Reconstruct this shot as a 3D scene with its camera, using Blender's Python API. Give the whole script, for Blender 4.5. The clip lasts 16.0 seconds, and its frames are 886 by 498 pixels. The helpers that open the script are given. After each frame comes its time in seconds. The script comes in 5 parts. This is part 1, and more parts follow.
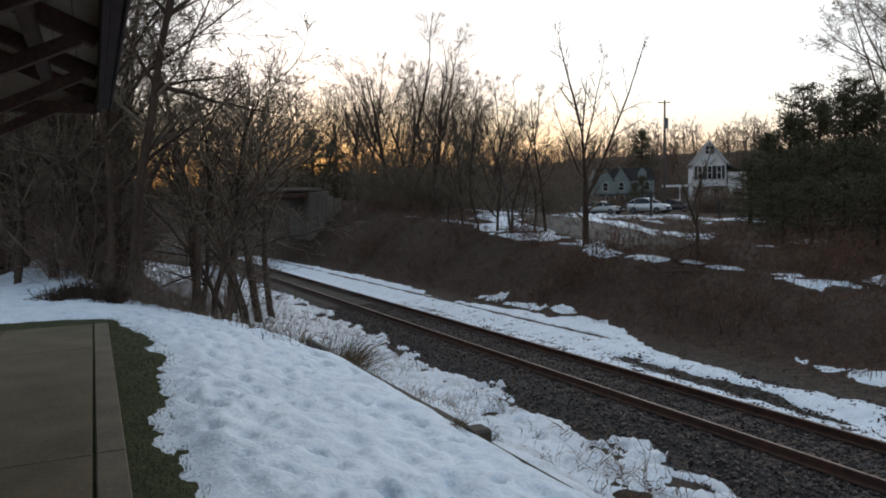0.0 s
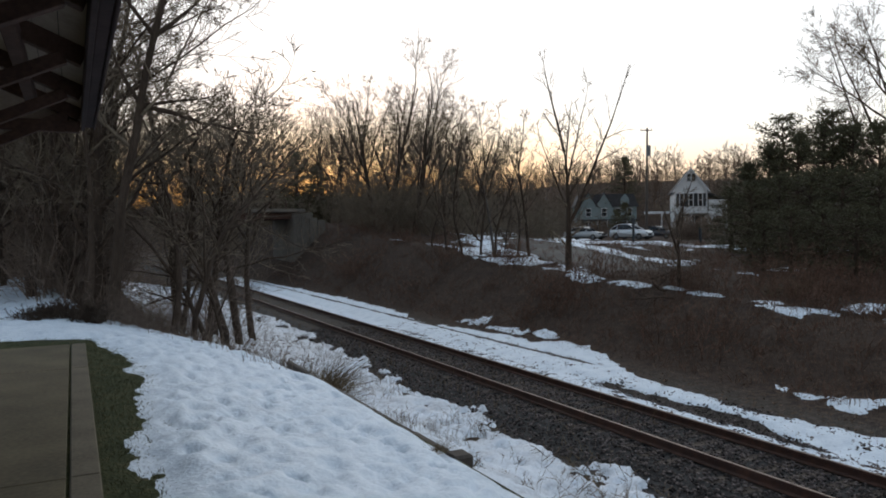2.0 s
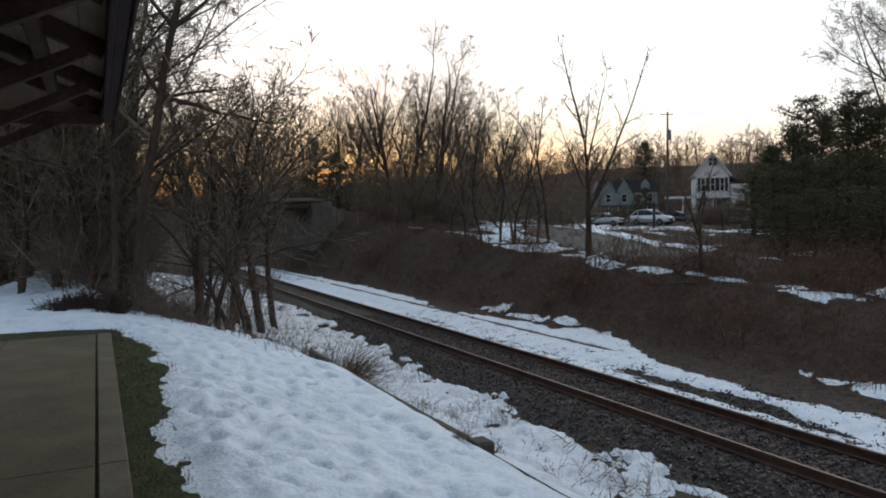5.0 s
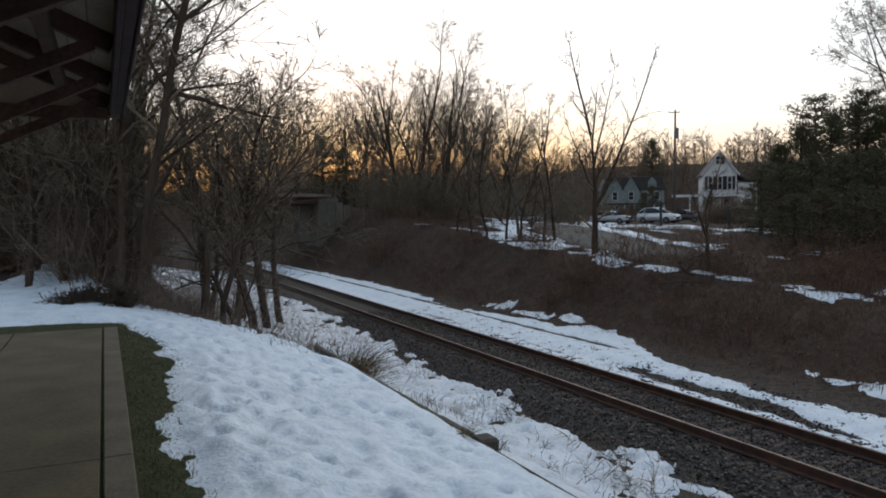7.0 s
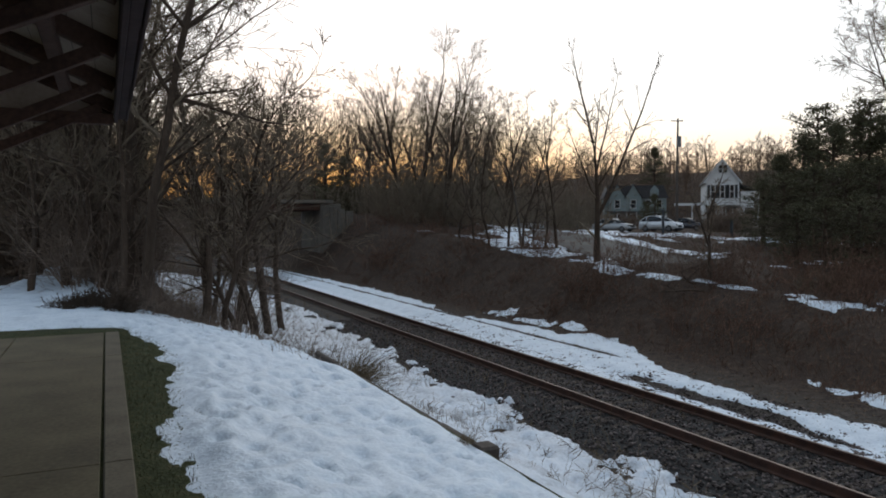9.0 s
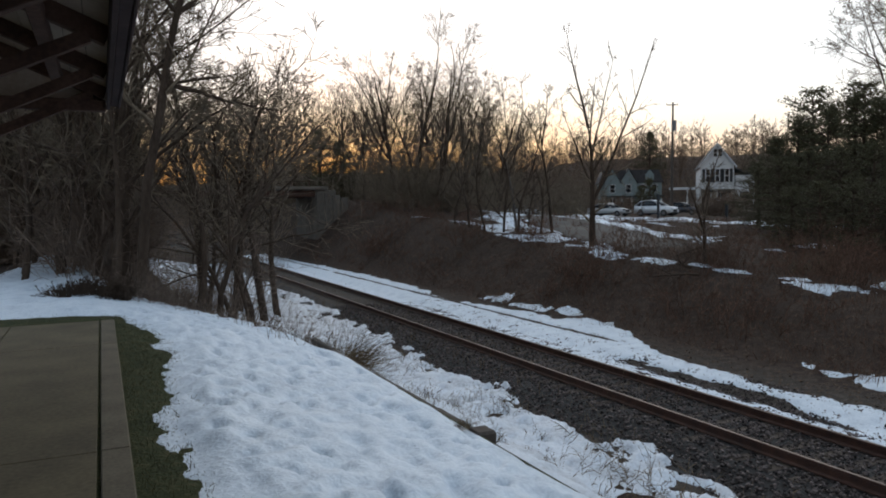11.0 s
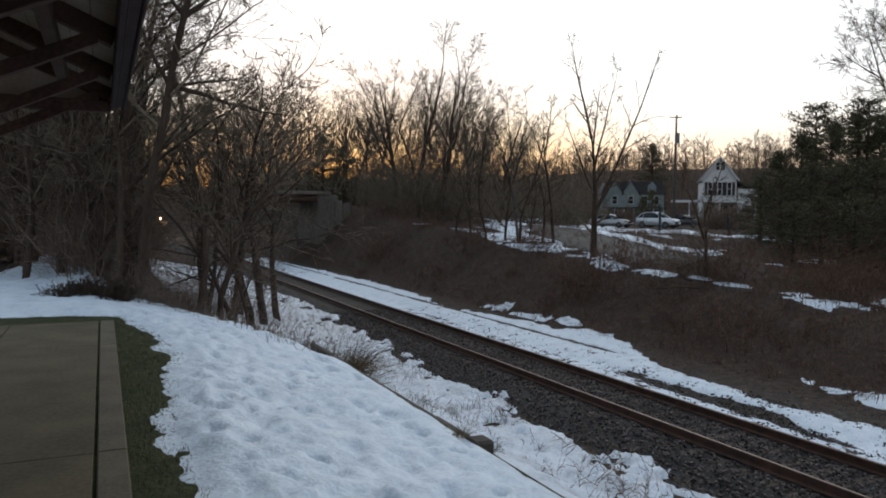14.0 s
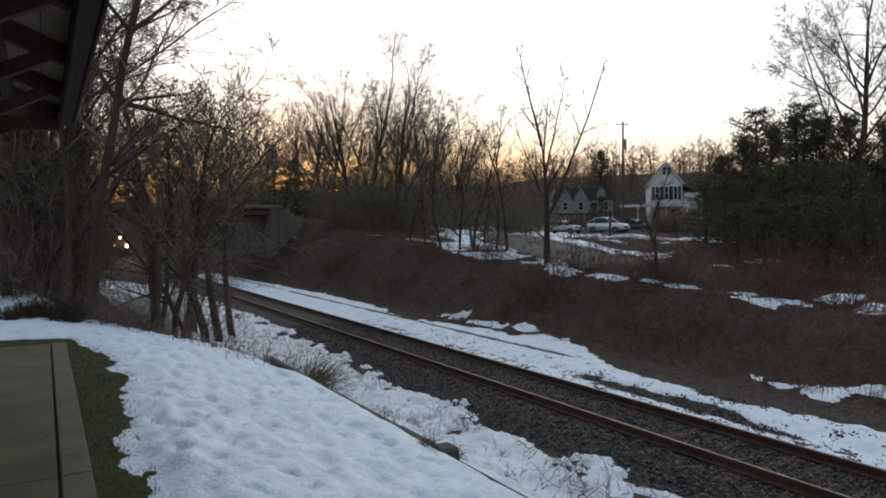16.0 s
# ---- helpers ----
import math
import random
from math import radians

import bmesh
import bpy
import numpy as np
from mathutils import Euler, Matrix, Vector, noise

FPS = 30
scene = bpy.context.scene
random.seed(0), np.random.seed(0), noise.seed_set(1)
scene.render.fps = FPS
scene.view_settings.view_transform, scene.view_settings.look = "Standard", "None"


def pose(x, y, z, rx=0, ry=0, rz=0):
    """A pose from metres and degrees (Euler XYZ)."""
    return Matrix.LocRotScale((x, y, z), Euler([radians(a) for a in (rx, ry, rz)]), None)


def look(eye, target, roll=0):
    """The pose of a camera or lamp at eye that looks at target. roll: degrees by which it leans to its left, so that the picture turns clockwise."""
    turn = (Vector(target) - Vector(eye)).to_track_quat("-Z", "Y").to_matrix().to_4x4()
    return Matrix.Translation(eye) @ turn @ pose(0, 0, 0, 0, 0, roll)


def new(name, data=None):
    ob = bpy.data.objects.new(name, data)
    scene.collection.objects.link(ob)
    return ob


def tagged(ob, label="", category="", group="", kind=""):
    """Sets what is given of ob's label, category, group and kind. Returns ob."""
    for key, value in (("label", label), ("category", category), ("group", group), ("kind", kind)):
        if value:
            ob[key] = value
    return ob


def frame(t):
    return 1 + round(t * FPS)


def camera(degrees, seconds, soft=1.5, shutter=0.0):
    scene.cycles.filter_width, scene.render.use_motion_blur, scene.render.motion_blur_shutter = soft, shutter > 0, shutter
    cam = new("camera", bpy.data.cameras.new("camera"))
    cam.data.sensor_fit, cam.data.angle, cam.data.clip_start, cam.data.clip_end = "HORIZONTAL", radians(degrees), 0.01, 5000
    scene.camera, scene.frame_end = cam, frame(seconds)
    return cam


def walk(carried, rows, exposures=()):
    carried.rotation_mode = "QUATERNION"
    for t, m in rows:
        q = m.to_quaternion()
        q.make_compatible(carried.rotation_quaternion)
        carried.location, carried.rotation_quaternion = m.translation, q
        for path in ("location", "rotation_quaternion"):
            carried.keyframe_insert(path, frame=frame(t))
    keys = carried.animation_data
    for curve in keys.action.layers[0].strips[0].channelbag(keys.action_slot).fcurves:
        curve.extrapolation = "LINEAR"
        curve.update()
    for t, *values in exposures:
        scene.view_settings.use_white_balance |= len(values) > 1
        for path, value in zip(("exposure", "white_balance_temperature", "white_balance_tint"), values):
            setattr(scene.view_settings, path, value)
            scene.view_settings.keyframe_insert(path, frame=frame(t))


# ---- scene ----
cam = camera(62.5, 16.0, soft=1.85)
PATH = [
    (0, pose(0.001, -0.002, 1.595, 86.89, 1.39, -25.61)),
    (0.5, pose(0.002, -0.007, 1.600, 86.88, 1.10, -25.68)),
    (1, pose(-0.003, -0.008, 1.605, 87.53, 0.51, -26.43)),
    (1.5, pose(-0.003, -0.016, 1.605, 88.42, 0.80, -26.71)),
    (2, pose(-0.002, -0.008, 1.600, 88.70, 0.62, -26.88)),
    (2.5, pose(0.004, 0.003, 1.598, 88.18, 0.84, -26.28)),
    (3, pose(0.001, -0.012, 1.597, 88.06, 0.90, -25.89)),
    (3.5, pose(0.001, -0.001, 1.595, 87.87, 0.98, -25.71)),
    (4, pose(-0.005, -0.009, 1.604, 87.81, 1.03, -25.61)),
    (6.5, pose(-0.001, -0.004, 1.598, 87.56, 1.37, -25.05)),
    (7, pose(-0.000, -0.000, 1.600, 87.50, 0.80, -24.90)),
    (7.5, pose(-0.000, 0.001, 1.598, 87.55, 0.57, -24.76)),
    (8, pose(0.000, -0.007, 1.602, 87.87, 0.50, -24.79)),
    (8.5, pose(0.003, 0.007, 1.599, 88.06, -0.14, -24.63)),
    (9, pose(-0.000, -0.003, 1.602, 88.04, 0.44, -24.73)),
    (9.5, pose(0.000, -0.016, 1.601, 87.68, 0.81, -24.95)),
    (12, pose(0.007, 0.017, 1.600, 86.69, 0.77, -25.10)),
    (12.5, pose(0.005, 0.007, 1.590, 86.59, 0.68, -25.04)),
    (13, pose(0.011, 0.022, 1.594, 86.51, 0.50, -24.95)),
    (13.5, pose(0.010, 0.017, 1.601, 86.97, 0.62, -24.97)),
    (14, pose(0.001, 0.011, 1.606, 87.50, -0.42, -24.96)),
    (14.5, pose(-0.002, 0.019, 1.616, 88.49, 1.45, -26.12)),
    (15, pose(-0.040, 0.007, 1.623, 89.08, 1.16, -27.42)),
    (15.5, pose(-0.064, 0.008, 1.620, 88.44, 1.12, -28.12)),
    (16, pose(-0.101, -0.051, 1.615, 88.25, 1.06, -28.64)),
]
walk(cam, PATH)

# ---- light ----
EXPOSURE = 0.0
scene.view_settings.exposure = EXPOSURE
SUN_AZ, SUN_EL = 17.0, 1.5          # degrees from the track's line towards the houses, degrees above the horizon


def sky_ramp(nodes, links, src, stops):
    r = nodes.new("ShaderNodeValToRGB")
    while len(r.color_ramp.elements) < len(stops):
        r.color_ramp.elements.new(0.5)
    for e, (p, c) in zip(r.color_ramp.elements, stops):
        e.position, e.color = p, (*c, 1)
    links.new(src, r.inputs[0])
    return r.outputs[0]


def build_sky():
    """Dusk just after sunset under thin high cloud: white afterglow in the west, amber at the horizon, dull blue overhead and behind."""
    world = bpy.data.worlds.new("dusk_sky")
    scene.world = world
    world.use_nodes = True
    n, l = world.node_tree.nodes, world.node_tree.links
    back = n["Background"]
    sky = n.new("ShaderNodeTexSky")
    sky.sky_type, sky.sun_disc = "NISHITA", False
    sky.sun_elevation, sky.sun_rotation = radians(SUN_EL), radians(SUN_AZ)
    sky.air_density, sky.dust_density, sky.ozone_density = 1.0, 1.5, 1.5
    l.new(sky.outputs[0], back.inputs[0])
    back.inputs[1].default_value = 0.05
    co = n.new("ShaderNodeTexCoord")
    west = n.new("ShaderNodeVectorMath")
    west.operation = "DOT_PRODUCT"
    west.inputs[1].default_value = Vector((math.sin(radians(30)), math.cos(radians(30)), 0.30)).normalized()
    l.new(co.outputs["Generated"], west.inputs[0])
    half = n.new("ShaderNodeMapRange")
    half.inputs["From Min"].default_value = -1
    l.new(west.outputs["Value"], half.inputs[0])
    glow = sky_ramp(n, l, half.outputs[0], GLOW)
    xyz = n.new("ShaderNodeSeparateXYZ")
    l.new(co.outputs["Generated"], xyz.inputs[0])
    near, away = sky_ramp(n, l, xyz.outputs[2], HORIZON), sky_ramp(n, l, xyz.outputs[2], HORIZON_AWAY)
    side = n.new("ShaderNodeVectorMath")
    side.operation = "DOT_PRODUCT"
    side.inputs[1].default_value = (math.sin(radians(SUN_AZ - 5)), math.cos(radians(SUN_AZ - 5)), 0)
    l.new(co.outputs["Generated"], side.inputs[0])
    share = n.new("ShaderNodeMapRange")
    share.inputs["From Min"].default_value, share.inputs["From Max"].default_value = 0.87, 0.975
    l.new(side.outputs["Value"], share.inputs[0])
    tint = n.new("ShaderNodeMix")
    tint.data_type = "RGBA"
    l.new(share.outputs[0], tint.inputs[0])
    l.new(away, tint.inputs[6])
    l.new(near, tint.inputs[7])
    low = tint.outputs[2]
    mix = n.new("ShaderNodeMix")
    mix.data_type, mix.blend_type = "RGBA", "MULTIPLY"
    mix.inputs[0].default_value = 1.0
    l.new(glow, mix.inputs[6])
    l.new(low, mix.inputs[7])
    cloud = n.new("ShaderNodeBackground")
    cloud.inputs[1].default_value = CLOUD
    l.new(mix.outputs[2], cloud.inputs[0])
    add = n.new("ShaderNodeAddShader")
    l.new(back.outputs[0], add.inputs[0])
    l.new(cloud.outputs[0], add.inputs[1])
    l.new(add.outputs[0], n["World Output"].inputs[0])


# brightness from behind the camera (0) to the west (1); tint from the horizon up to about 20 degrees
CLOUD = 1.12
GLOW = [(0.0, (0.52, 0.545, 0.59)), (0.3, (0.30, 0.36, 0.44)), (0.5, (0.155, 0.245, 0.365)), (0.72, (0.36, 0.49, 0.64)), (0.86, (0.92, 0.95, 1.0)), (1.0, (1.0, 1.0, 1.0))]
HORIZON = [(0.0, (0.80, 0.30, 0.07)), (0.04, (0.90, 0.43, 0.13)), (0.075, (0.97, 0.63, 0.29)), (0.105, (1.0, 0.82, 0.53)), (0.135, (1.0, 0.945, 0.80)), (0.17, (1.0, 0.99, 0.96)), (0.23, (1.0, 1.0, 1.0))]
HORIZON_AWAY = [(0.0, (0.85, 0.45, 0.22)), (0.04, (0.93, 0.58, 0.34)), (0.075, (1.0, 0.77, 0.56)), (0.105, (1.0, 0.90, 0.77)), (0.135, (1.0, 0.97, 0.92)), (0.17, (1.0, 1.0, 1.0))]
build_sky()
sun = new("sun", bpy.data.lights.new("sun", "SUN"))
sun.data.energy, sun.data.angle, sun.data.color = 0.5, radians(12), (1.0, 0.72, 0.5)
sun.matrix_basis = look((0, 0, 0), (-math.sin(radians(SUN_AZ)), -math.cos(radians(SUN_AZ)), -math.tan(radians(SUN_EL + 1))))

# ---- tools ----
TABLE = np.random.RandomState(3).rand(256, 256)


def vnoise(x, y, seed=0):
    """Smooth value noise from 0 to 1."""
    x, y = np.asarray(x, float) + seed * 17.31, np.asarray(y, float) + seed * 9.77
    ix, iy = np.floor(x).astype(int), np.floor(y).astype(int)
    fx, fy = x - ix, y - iy
    fx, fy = fx * fx * (3 - 2 * fx), fy * fy * (3 - 2 * fy)
    a, b = TABLE[ix % 256, iy % 256], TABLE[(ix + 1) % 256, iy % 256]
    c, d = TABLE[ix % 256, (iy + 1) % 256], TABLE[(ix + 1) % 256, (iy + 1) % 256]
    return (a + (b - a) * fx) * (1 - fy) + (c + (d - c) * fx) * fy


def fbm(x, y, seed=0, octaves=4):
    x, y = np.asarray(x, float), np.asarray(y, float)
    total, amp, norm = 0, 1.0, 0
    for i in range(octaves):
        total = total + amp * vnoise(x * 2 ** i, y * 2 ** i, seed + i)
        norm += amp
        amp *= 0.5
    return total / norm


def sstep(a, b, v):
    k = np.clip((np.asarray(v, float) - a) / (b - a), 0, 1)
    return k * k * (3 - 2 * k)


def mesh_from(name, verts, faces, mat, smooth=True):
    """A mesh from numpy arrays; all faces with the same number of corners."""
    verts, faces = np.asarray(verts, np.float32), np.asarray(faces, np.int32)
    me = bpy.data.meshes.new(name)
    me.vertices.add(len(verts))
    me.vertices.foreach_set("co", verts.ravel())
    n = faces.shape[1]
    me.loops.add(faces.size)
    me.loops.foreach_set("vertex_index", faces.ravel())
    me.polygons.add(len(faces))
    me.polygons.foreach_set("loop_start", np.arange(0, faces.size, n, dtype=np.int32))
    me.polygons.foreach_set("loop_total", np.full(len(faces), n, np.int32))
    if smooth:
        me.polygons.foreach_set("use_smooth", np.ones(len(faces), bool))
    me.update(calc_edges=True)
    if mat:
        me.materials.append(mat)
    return me


def child(ob, parent, label=""):
    ob.parent = parent
    return tagged(ob, label) if label else ob


def part(name, bm, material, parent, label="", smooth=False):
    """Links a bmesh as one mesh object under a thing or a part."""
    me = bpy.data.meshes.new(name)
    bm.to_mesh(me)
    bm.free()
    if smooth:
        for p in me.polygons:
            p.use_smooth = True
    me.materials.append(material)
    ob = new(name, me)
    return child(ob, parent, label) if parent else ob


def box(bm, x0, x1, y0, y1, z0, z1, bevel=0.0, m=None):
    """A box between two corners, with softened edges."""
    made = bmesh.ops.create_cube(bm, size=1)["verts"]
    bmesh.ops.scale(bm, verts=made, vec=(x1 - x0, y1 - y0, z1 - z0))
    bmesh.ops.translate(bm, verts=made, vec=((x0 + x1) / 2, (y0 + y1) / 2, (z0 + z1) / 2))
    if bevel:
        edges = list({e for v in made for e in v.link_edges})
        out = bmesh.ops.bevel(bm, geom=edges, offset=bevel, segments=1, affect="EDGES")
        made = list({v for f in out["faces"] for v in f.verts} | {v for v in made if v.is_valid})
    if m:
        bmesh.ops.transform(bm, matrix=m, verts=made)
    return bm


def boxed(x0, x1, y0, y1, z0, z1, bevel=0.0, m=None):
    return box(bmesh.new(), x0, x1, y0, y1, z0, z1, bevel, m)


def beam(a, b, w, h):
    """A timber of section w x h from a to b."""
    a, b = Vector(a), Vector(b)
    turn = (b - a).to_track_quat("Y", "Z").to_matrix().to_4x4()
    return boxed(-w / 2, w / 2, 0, (b - a).length, -h / 2, h / 2, min(w, h) * 0.06, Matrix.Translation(a) @ turn)


def rod(bm, a, b, r0, r1=None, n=10):
    r1 = r0 if r1 is None else r1
    a, b = Vector(a), Vector(b)
    turn = (b - a).to_track_quat("Z", "Y").to_matrix().to_4x4()
    bmesh.ops.create_cone(bm, cap_ends=True, segments=n, radius1=r0, radius2=r1, depth=(b - a).length,
                          matrix=Matrix.Translation((a + b) / 2) @ turn)
    return bm


def prism(outline, y0, y1, bm=None):
    """An outline in x and z, drawn out along y."""
    bm = bm or bmesh.new()
    lo = [bm.verts.new((x, y0, z)) for x, z in outline]
    hi = [bm.verts.new((x, y1, z)) for x, z in outline]
    n = len(outline)
    bm.faces.new(lo)
    bm.faces.new(hi[::-1])
    for i in range(n):
        bm.faces.new((lo[i], hi[i], hi[(i + 1) % n], lo[(i + 1) % n]))
    bmesh.ops.recalc_face_normals(bm, faces=bm.faces)
    return bm


def tubes(segs, sides=3):
    """Tapered tubes for rows of p0, p1, r0, r1: vertices and quads."""
    segs = np.asarray(segs, float)
    p0, p1, r0, r1 = segs[:, 0:3], segs[:, 3:6], segs[:, 6], segs[:, 7]
    d = p1 - p0
    d = d / np.maximum(np.linalg.norm(d, axis=1, keepdims=True), 1e-9)
    ref = np.where(np.abs(d[:, 2:3]) > 0.9, [[1.0, 0, 0]], [[0, 0, 1.0]])
    u = np.cross(d, ref)
    u /= np.linalg.norm(u, axis=1, keepdims=True)
    v = np.cross(d, u)
    ang = np.arange(sides) * 2 * np.pi / sides
    ring = u[:, None, :] * np.cos(ang)[None, :, None] + v[:, None, :] * np.sin(ang)[None, :, None]
    verts = np.concatenate([p0[:, None] + ring * r0[:, None, None], p1[:, None] + ring * r1[:, None, None]], 1)
    i = np.arange(sides)
    j = (i + 1) % sides
    quad = np.stack([i, i + sides, j + sides, j], 1)
    faces = quad[None] + (np.arange(len(segs)) * 2 * sides)[:, None, None]
    return verts.reshape(-1, 3), faces.reshape(-1, 4)


# ---- materials ----
def material(name, rough=0.8, metal=0.0):
    mat = bpy.data.materials.new(name)
    mat.use_nodes = True
    b = mat.node_tree.nodes["Principled BSDF"]
    b.inputs["Roughness"].default_value, b.inputs["Metallic"].default_value = rough, metal
    return mat, mat.node_tree.nodes, mat.node_tree.links, b


def mottled(name, stops, scale=3.0, fine=40.0, rough=0.85, bump=0.3, dist=0.01, metal=0.0, stretch=(1, 1, 1), island=0.0, spec=None):
    """Two scales of noise through a colour ramp, with relief; island: spread of brightness from piece to piece."""
    mat, n, l, b = material(name, rough, metal)
    if spec is not None:
        b.inputs["Specular IOR Level"].default_value = spec
    co = n.new("ShaderNodeTexCoord")
    mp = n.new("ShaderNodeMapping")
    mp.inputs["Scale"].default_value = stretch
    l.new(co.outputs["Object"], mp.inputs[0])
    big, small = n.new("ShaderNodeTexNoise"), n.new("ShaderNodeTexNoise")
    big.inputs["Scale"].default_value, small.inputs["Scale"].default_value = scale, fine
    big.inputs["Detail"].default_value = small.inputs["Detail"].default_value = 5
    mix = n.new("ShaderNodeMix")
    mix.inputs[0].default_value = 0.45
    ramp = n.new("ShaderNodeValToRGB")
    els = ramp.color_ramp.elements
    while len(els) < len(stops):
        els.new(0.5)
    for e, (p, c) in zip(els, stops):
        e.position, e.color = p, (*c, 1)
    for t in (big, small):
        l.new(mp.outputs[0], t.inputs["Vector"])
    l.new(big.outputs["Fac"], mix.inputs[2])
    l.new(small.outputs["Fac"], mix.inputs[3])
    l.new(mix.outputs[0], ramp.inputs[0])
    out = ramp.outputs[0]
    if island:
        geo = n.new("ShaderNodeNewGeometry")
        rng = n.new("ShaderNodeMapRange")
        rng.inputs["To Min"].default_value, rng.inputs["To Max"].default_value = 1 - island, 1 + island
        hsv = n.new("ShaderNodeHueSaturation")
        l.new(geo.outputs["Random Per Island"], rng.inputs[0])
        l.new(rng.outputs[0], hsv.inputs["Value"])
        l.new(out, hsv.inputs["Color"])
        out = hsv.outputs[0]
    l.new(out, b.inputs["Base Color"])
    if bump:
        bp = n.new("ShaderNodeBump")
        bp.inputs["Strength"].default_value, bp.inputs["Distance"].default_value = bump, dist
        l.new(mix.outputs[0], bp.inputs["Height"])
        l.new(bp.outputs[0], b.inputs["Normal"])
    return mat


def glowing(name, colour, strength):
    mat, n, l, b = material(name, 0.3)
    b.inputs["Emission Color"].default_value = (*colour, 1)
    b.inputs["Emission Strength"].default_value = strength
    return mat


SNOW = mottled("old_snow", [(0.30, (0.502, 0.557, 0.622)), (0.43, (0.666, 0.726, 0.785)), (0.56, (0.772, 0.826, 0.877)), (0.75, (0.84, 0.886, 0.928))], 2.6, 24, 0.55, 0.8, 0.035)
# dirt mottling, with the grey of shadowed ditch snow mixed into the colour
DITCH_SNOW = mottled("dirty_shaded_snow", [(0.30, (0.42, 0.42, 0.44)), (0.42, (0.60, 0.62, 0.65)), (0.55, (0.748, 0.781, 0.825)), (0.75, (0.88, 0.913, 0.957))], 1.3, 16, 0.5, 0.8, 0.04)
GRASS = mottled("winter_grass", [(0.3, (0.0419, 0.0428, 0.0164)), (0.5, (0.0766, 0.0743, 0.0298)), (0.72, (0.141, 0.119, 0.0514))], 2.0, 60, 0.95, 0.7, 0.02, island=0.4)
CONCRETE = mottled("stained_concrete", [(0.32, (0.048, 0.0347, 0.0149)), (0.44, (0.0762, 0.0565, 0.0253)), (0.54, (0.1, 0.0755, 0.0359)), (0.72, (0.138, 0.104, 0.0518))], 1.5, 26, 0.85, 0.2, 0.004)
KERB = mottled("worn_kerb_concrete", [(0.32, (0.062, 0.0468, 0.0271)), (0.46, (0.0992, 0.0766, 0.0459)), (0.72, (0.157, 0.127, 0.0799))], 2.5, 40, 0.85, 0.2, 0.004)
OLD_CONCRETE = mottled("weathered_concrete", [(0.3, (0.0673, 0.0584, 0.0484)), (0.5, (0.129, 0.112, 0.0928)), (0.75, (0.213, 0.191, 0.163))], 0.6, 9, 0.9, 0.35, 0.02, stretch=(1, 1, 0.35))
BALLAST = mottled("ballast_stone", [(0.3, (0.053, 0.041, 0.036)), (0.5, (0.108, 0.086, 0.077)), (0.72, (0.215, 0.172, 0.157))], 6, 30, 0.95, 0.0, island=0.85, spec=0.15)
GRAVEL = mottled("dirty_gravel", [(0.3, (0.0167, 0.0143, 0.0125)), (0.5, (0.0376, 0.033, 0.0296)), (0.72, (0.0784, 0.0704, 0.0638))], 1.2, 26, 0.95, 0.9, 0.04)
RUST = mottled("rusty_steel", [(0.3, (0.0292, 0.013, 0.00792)), (0.5, (0.0632, 0.0259, 0.0147)), (0.72, (0.117, 0.0461, 0.0245))], 5, 60, 0.7, 0.3, 0.003)
RAIL_TOP = mottled("worn_rail_head", [(0.3, (0.135, 0.0975, 0.075)), (0.5, (0.24, 0.188, 0.15)), (0.75, (0.338, 0.285, 0.24))], 3, 40, 0.42, 0.1, 0.001, metal=0.8)
TIE = mottled("creosoted_tie", [(0.3, (0.0403, 0.028, 0.0194)), (0.5, (0.0862, 0.062, 0.044)), (0.72, (0.149, 0.11, 0.0792))], 2, 30, 0.9, 0.5, 0.01, stretch=(0.2, 3, 3))
BARK = mottled("grey_brown_bark", [(0.3, (0.042, 0.0294, 0.0218)), (0.5, (0.0805, 0.0575, 0.0425)), (0.72, (0.127, 0.0919, 0.0689))], 3, 25, 0.95, 0.8, 0.03, stretch=(1, 1, 0.25), spec=0.1)
TWIG = mottled("bare_twigs", [(0.3, (0.114, 0.086, 0.0619)), (0.5, (0.194, 0.151, 0.108)), (0.72, (0.296, 0.236, 0.172))], 2, 14, 0.95, 0.0, island=0.25, spec=0.1)
BRUSH = mottled("brown_brush", [(0.3, (0.114, 0.0814, 0.0625)), (0.5, (0.203, 0.149, 0.115)), (0.72, (0.316, 0.244, 0.191))], 1.5, 14, 0.95, 0.0, island=0.35, spec=0.1)
BRAMBLE = mottled("reddish_brambles", [(0.3, (0.0842, 0.048, 0.0333)), (0.5, (0.15, 0.0879, 0.0612)), (0.72, (0.234, 0.144, 0.102))], 1.5, 14, 0.95, 0.0, island=0.35, spec=0.1)
STRAW = mottled("dead_grass_straw", [(0.3, (0.09, 0.0612, 0.036)), (0.5, (0.171, 0.122, 0.0738)), (0.72, (0.27, 0.203, 0.126))], 3, 20, 0.95, 0.0, island=0.4, spec=0.1)
NEEDLE = mottled("pine_needles", [(0.3, (0.0764, 0.0733, 0.0429)), (0.5, (0.113, 0.106, 0.0621)), (0.75, (0.157, 0.143, 0.0872))], 1, 12, 0.85, 0.0, island=0.18, spec=0.1)
# far woods only: flatter, warmer tones than TWIG stand in for distance haze
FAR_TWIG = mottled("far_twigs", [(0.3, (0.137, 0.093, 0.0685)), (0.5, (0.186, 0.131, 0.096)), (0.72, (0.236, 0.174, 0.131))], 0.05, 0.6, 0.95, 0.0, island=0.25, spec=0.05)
WHITE_PAINT = mottled("white_siding_paint", [(0.3, (0.60, 0.61, 0.62)), (0.5, (0.74, 0.75, 0.75)), (0.75, (0.82, 0.82, 0.81))], 0.7, 12, 0.7, 0.1, 0.004)
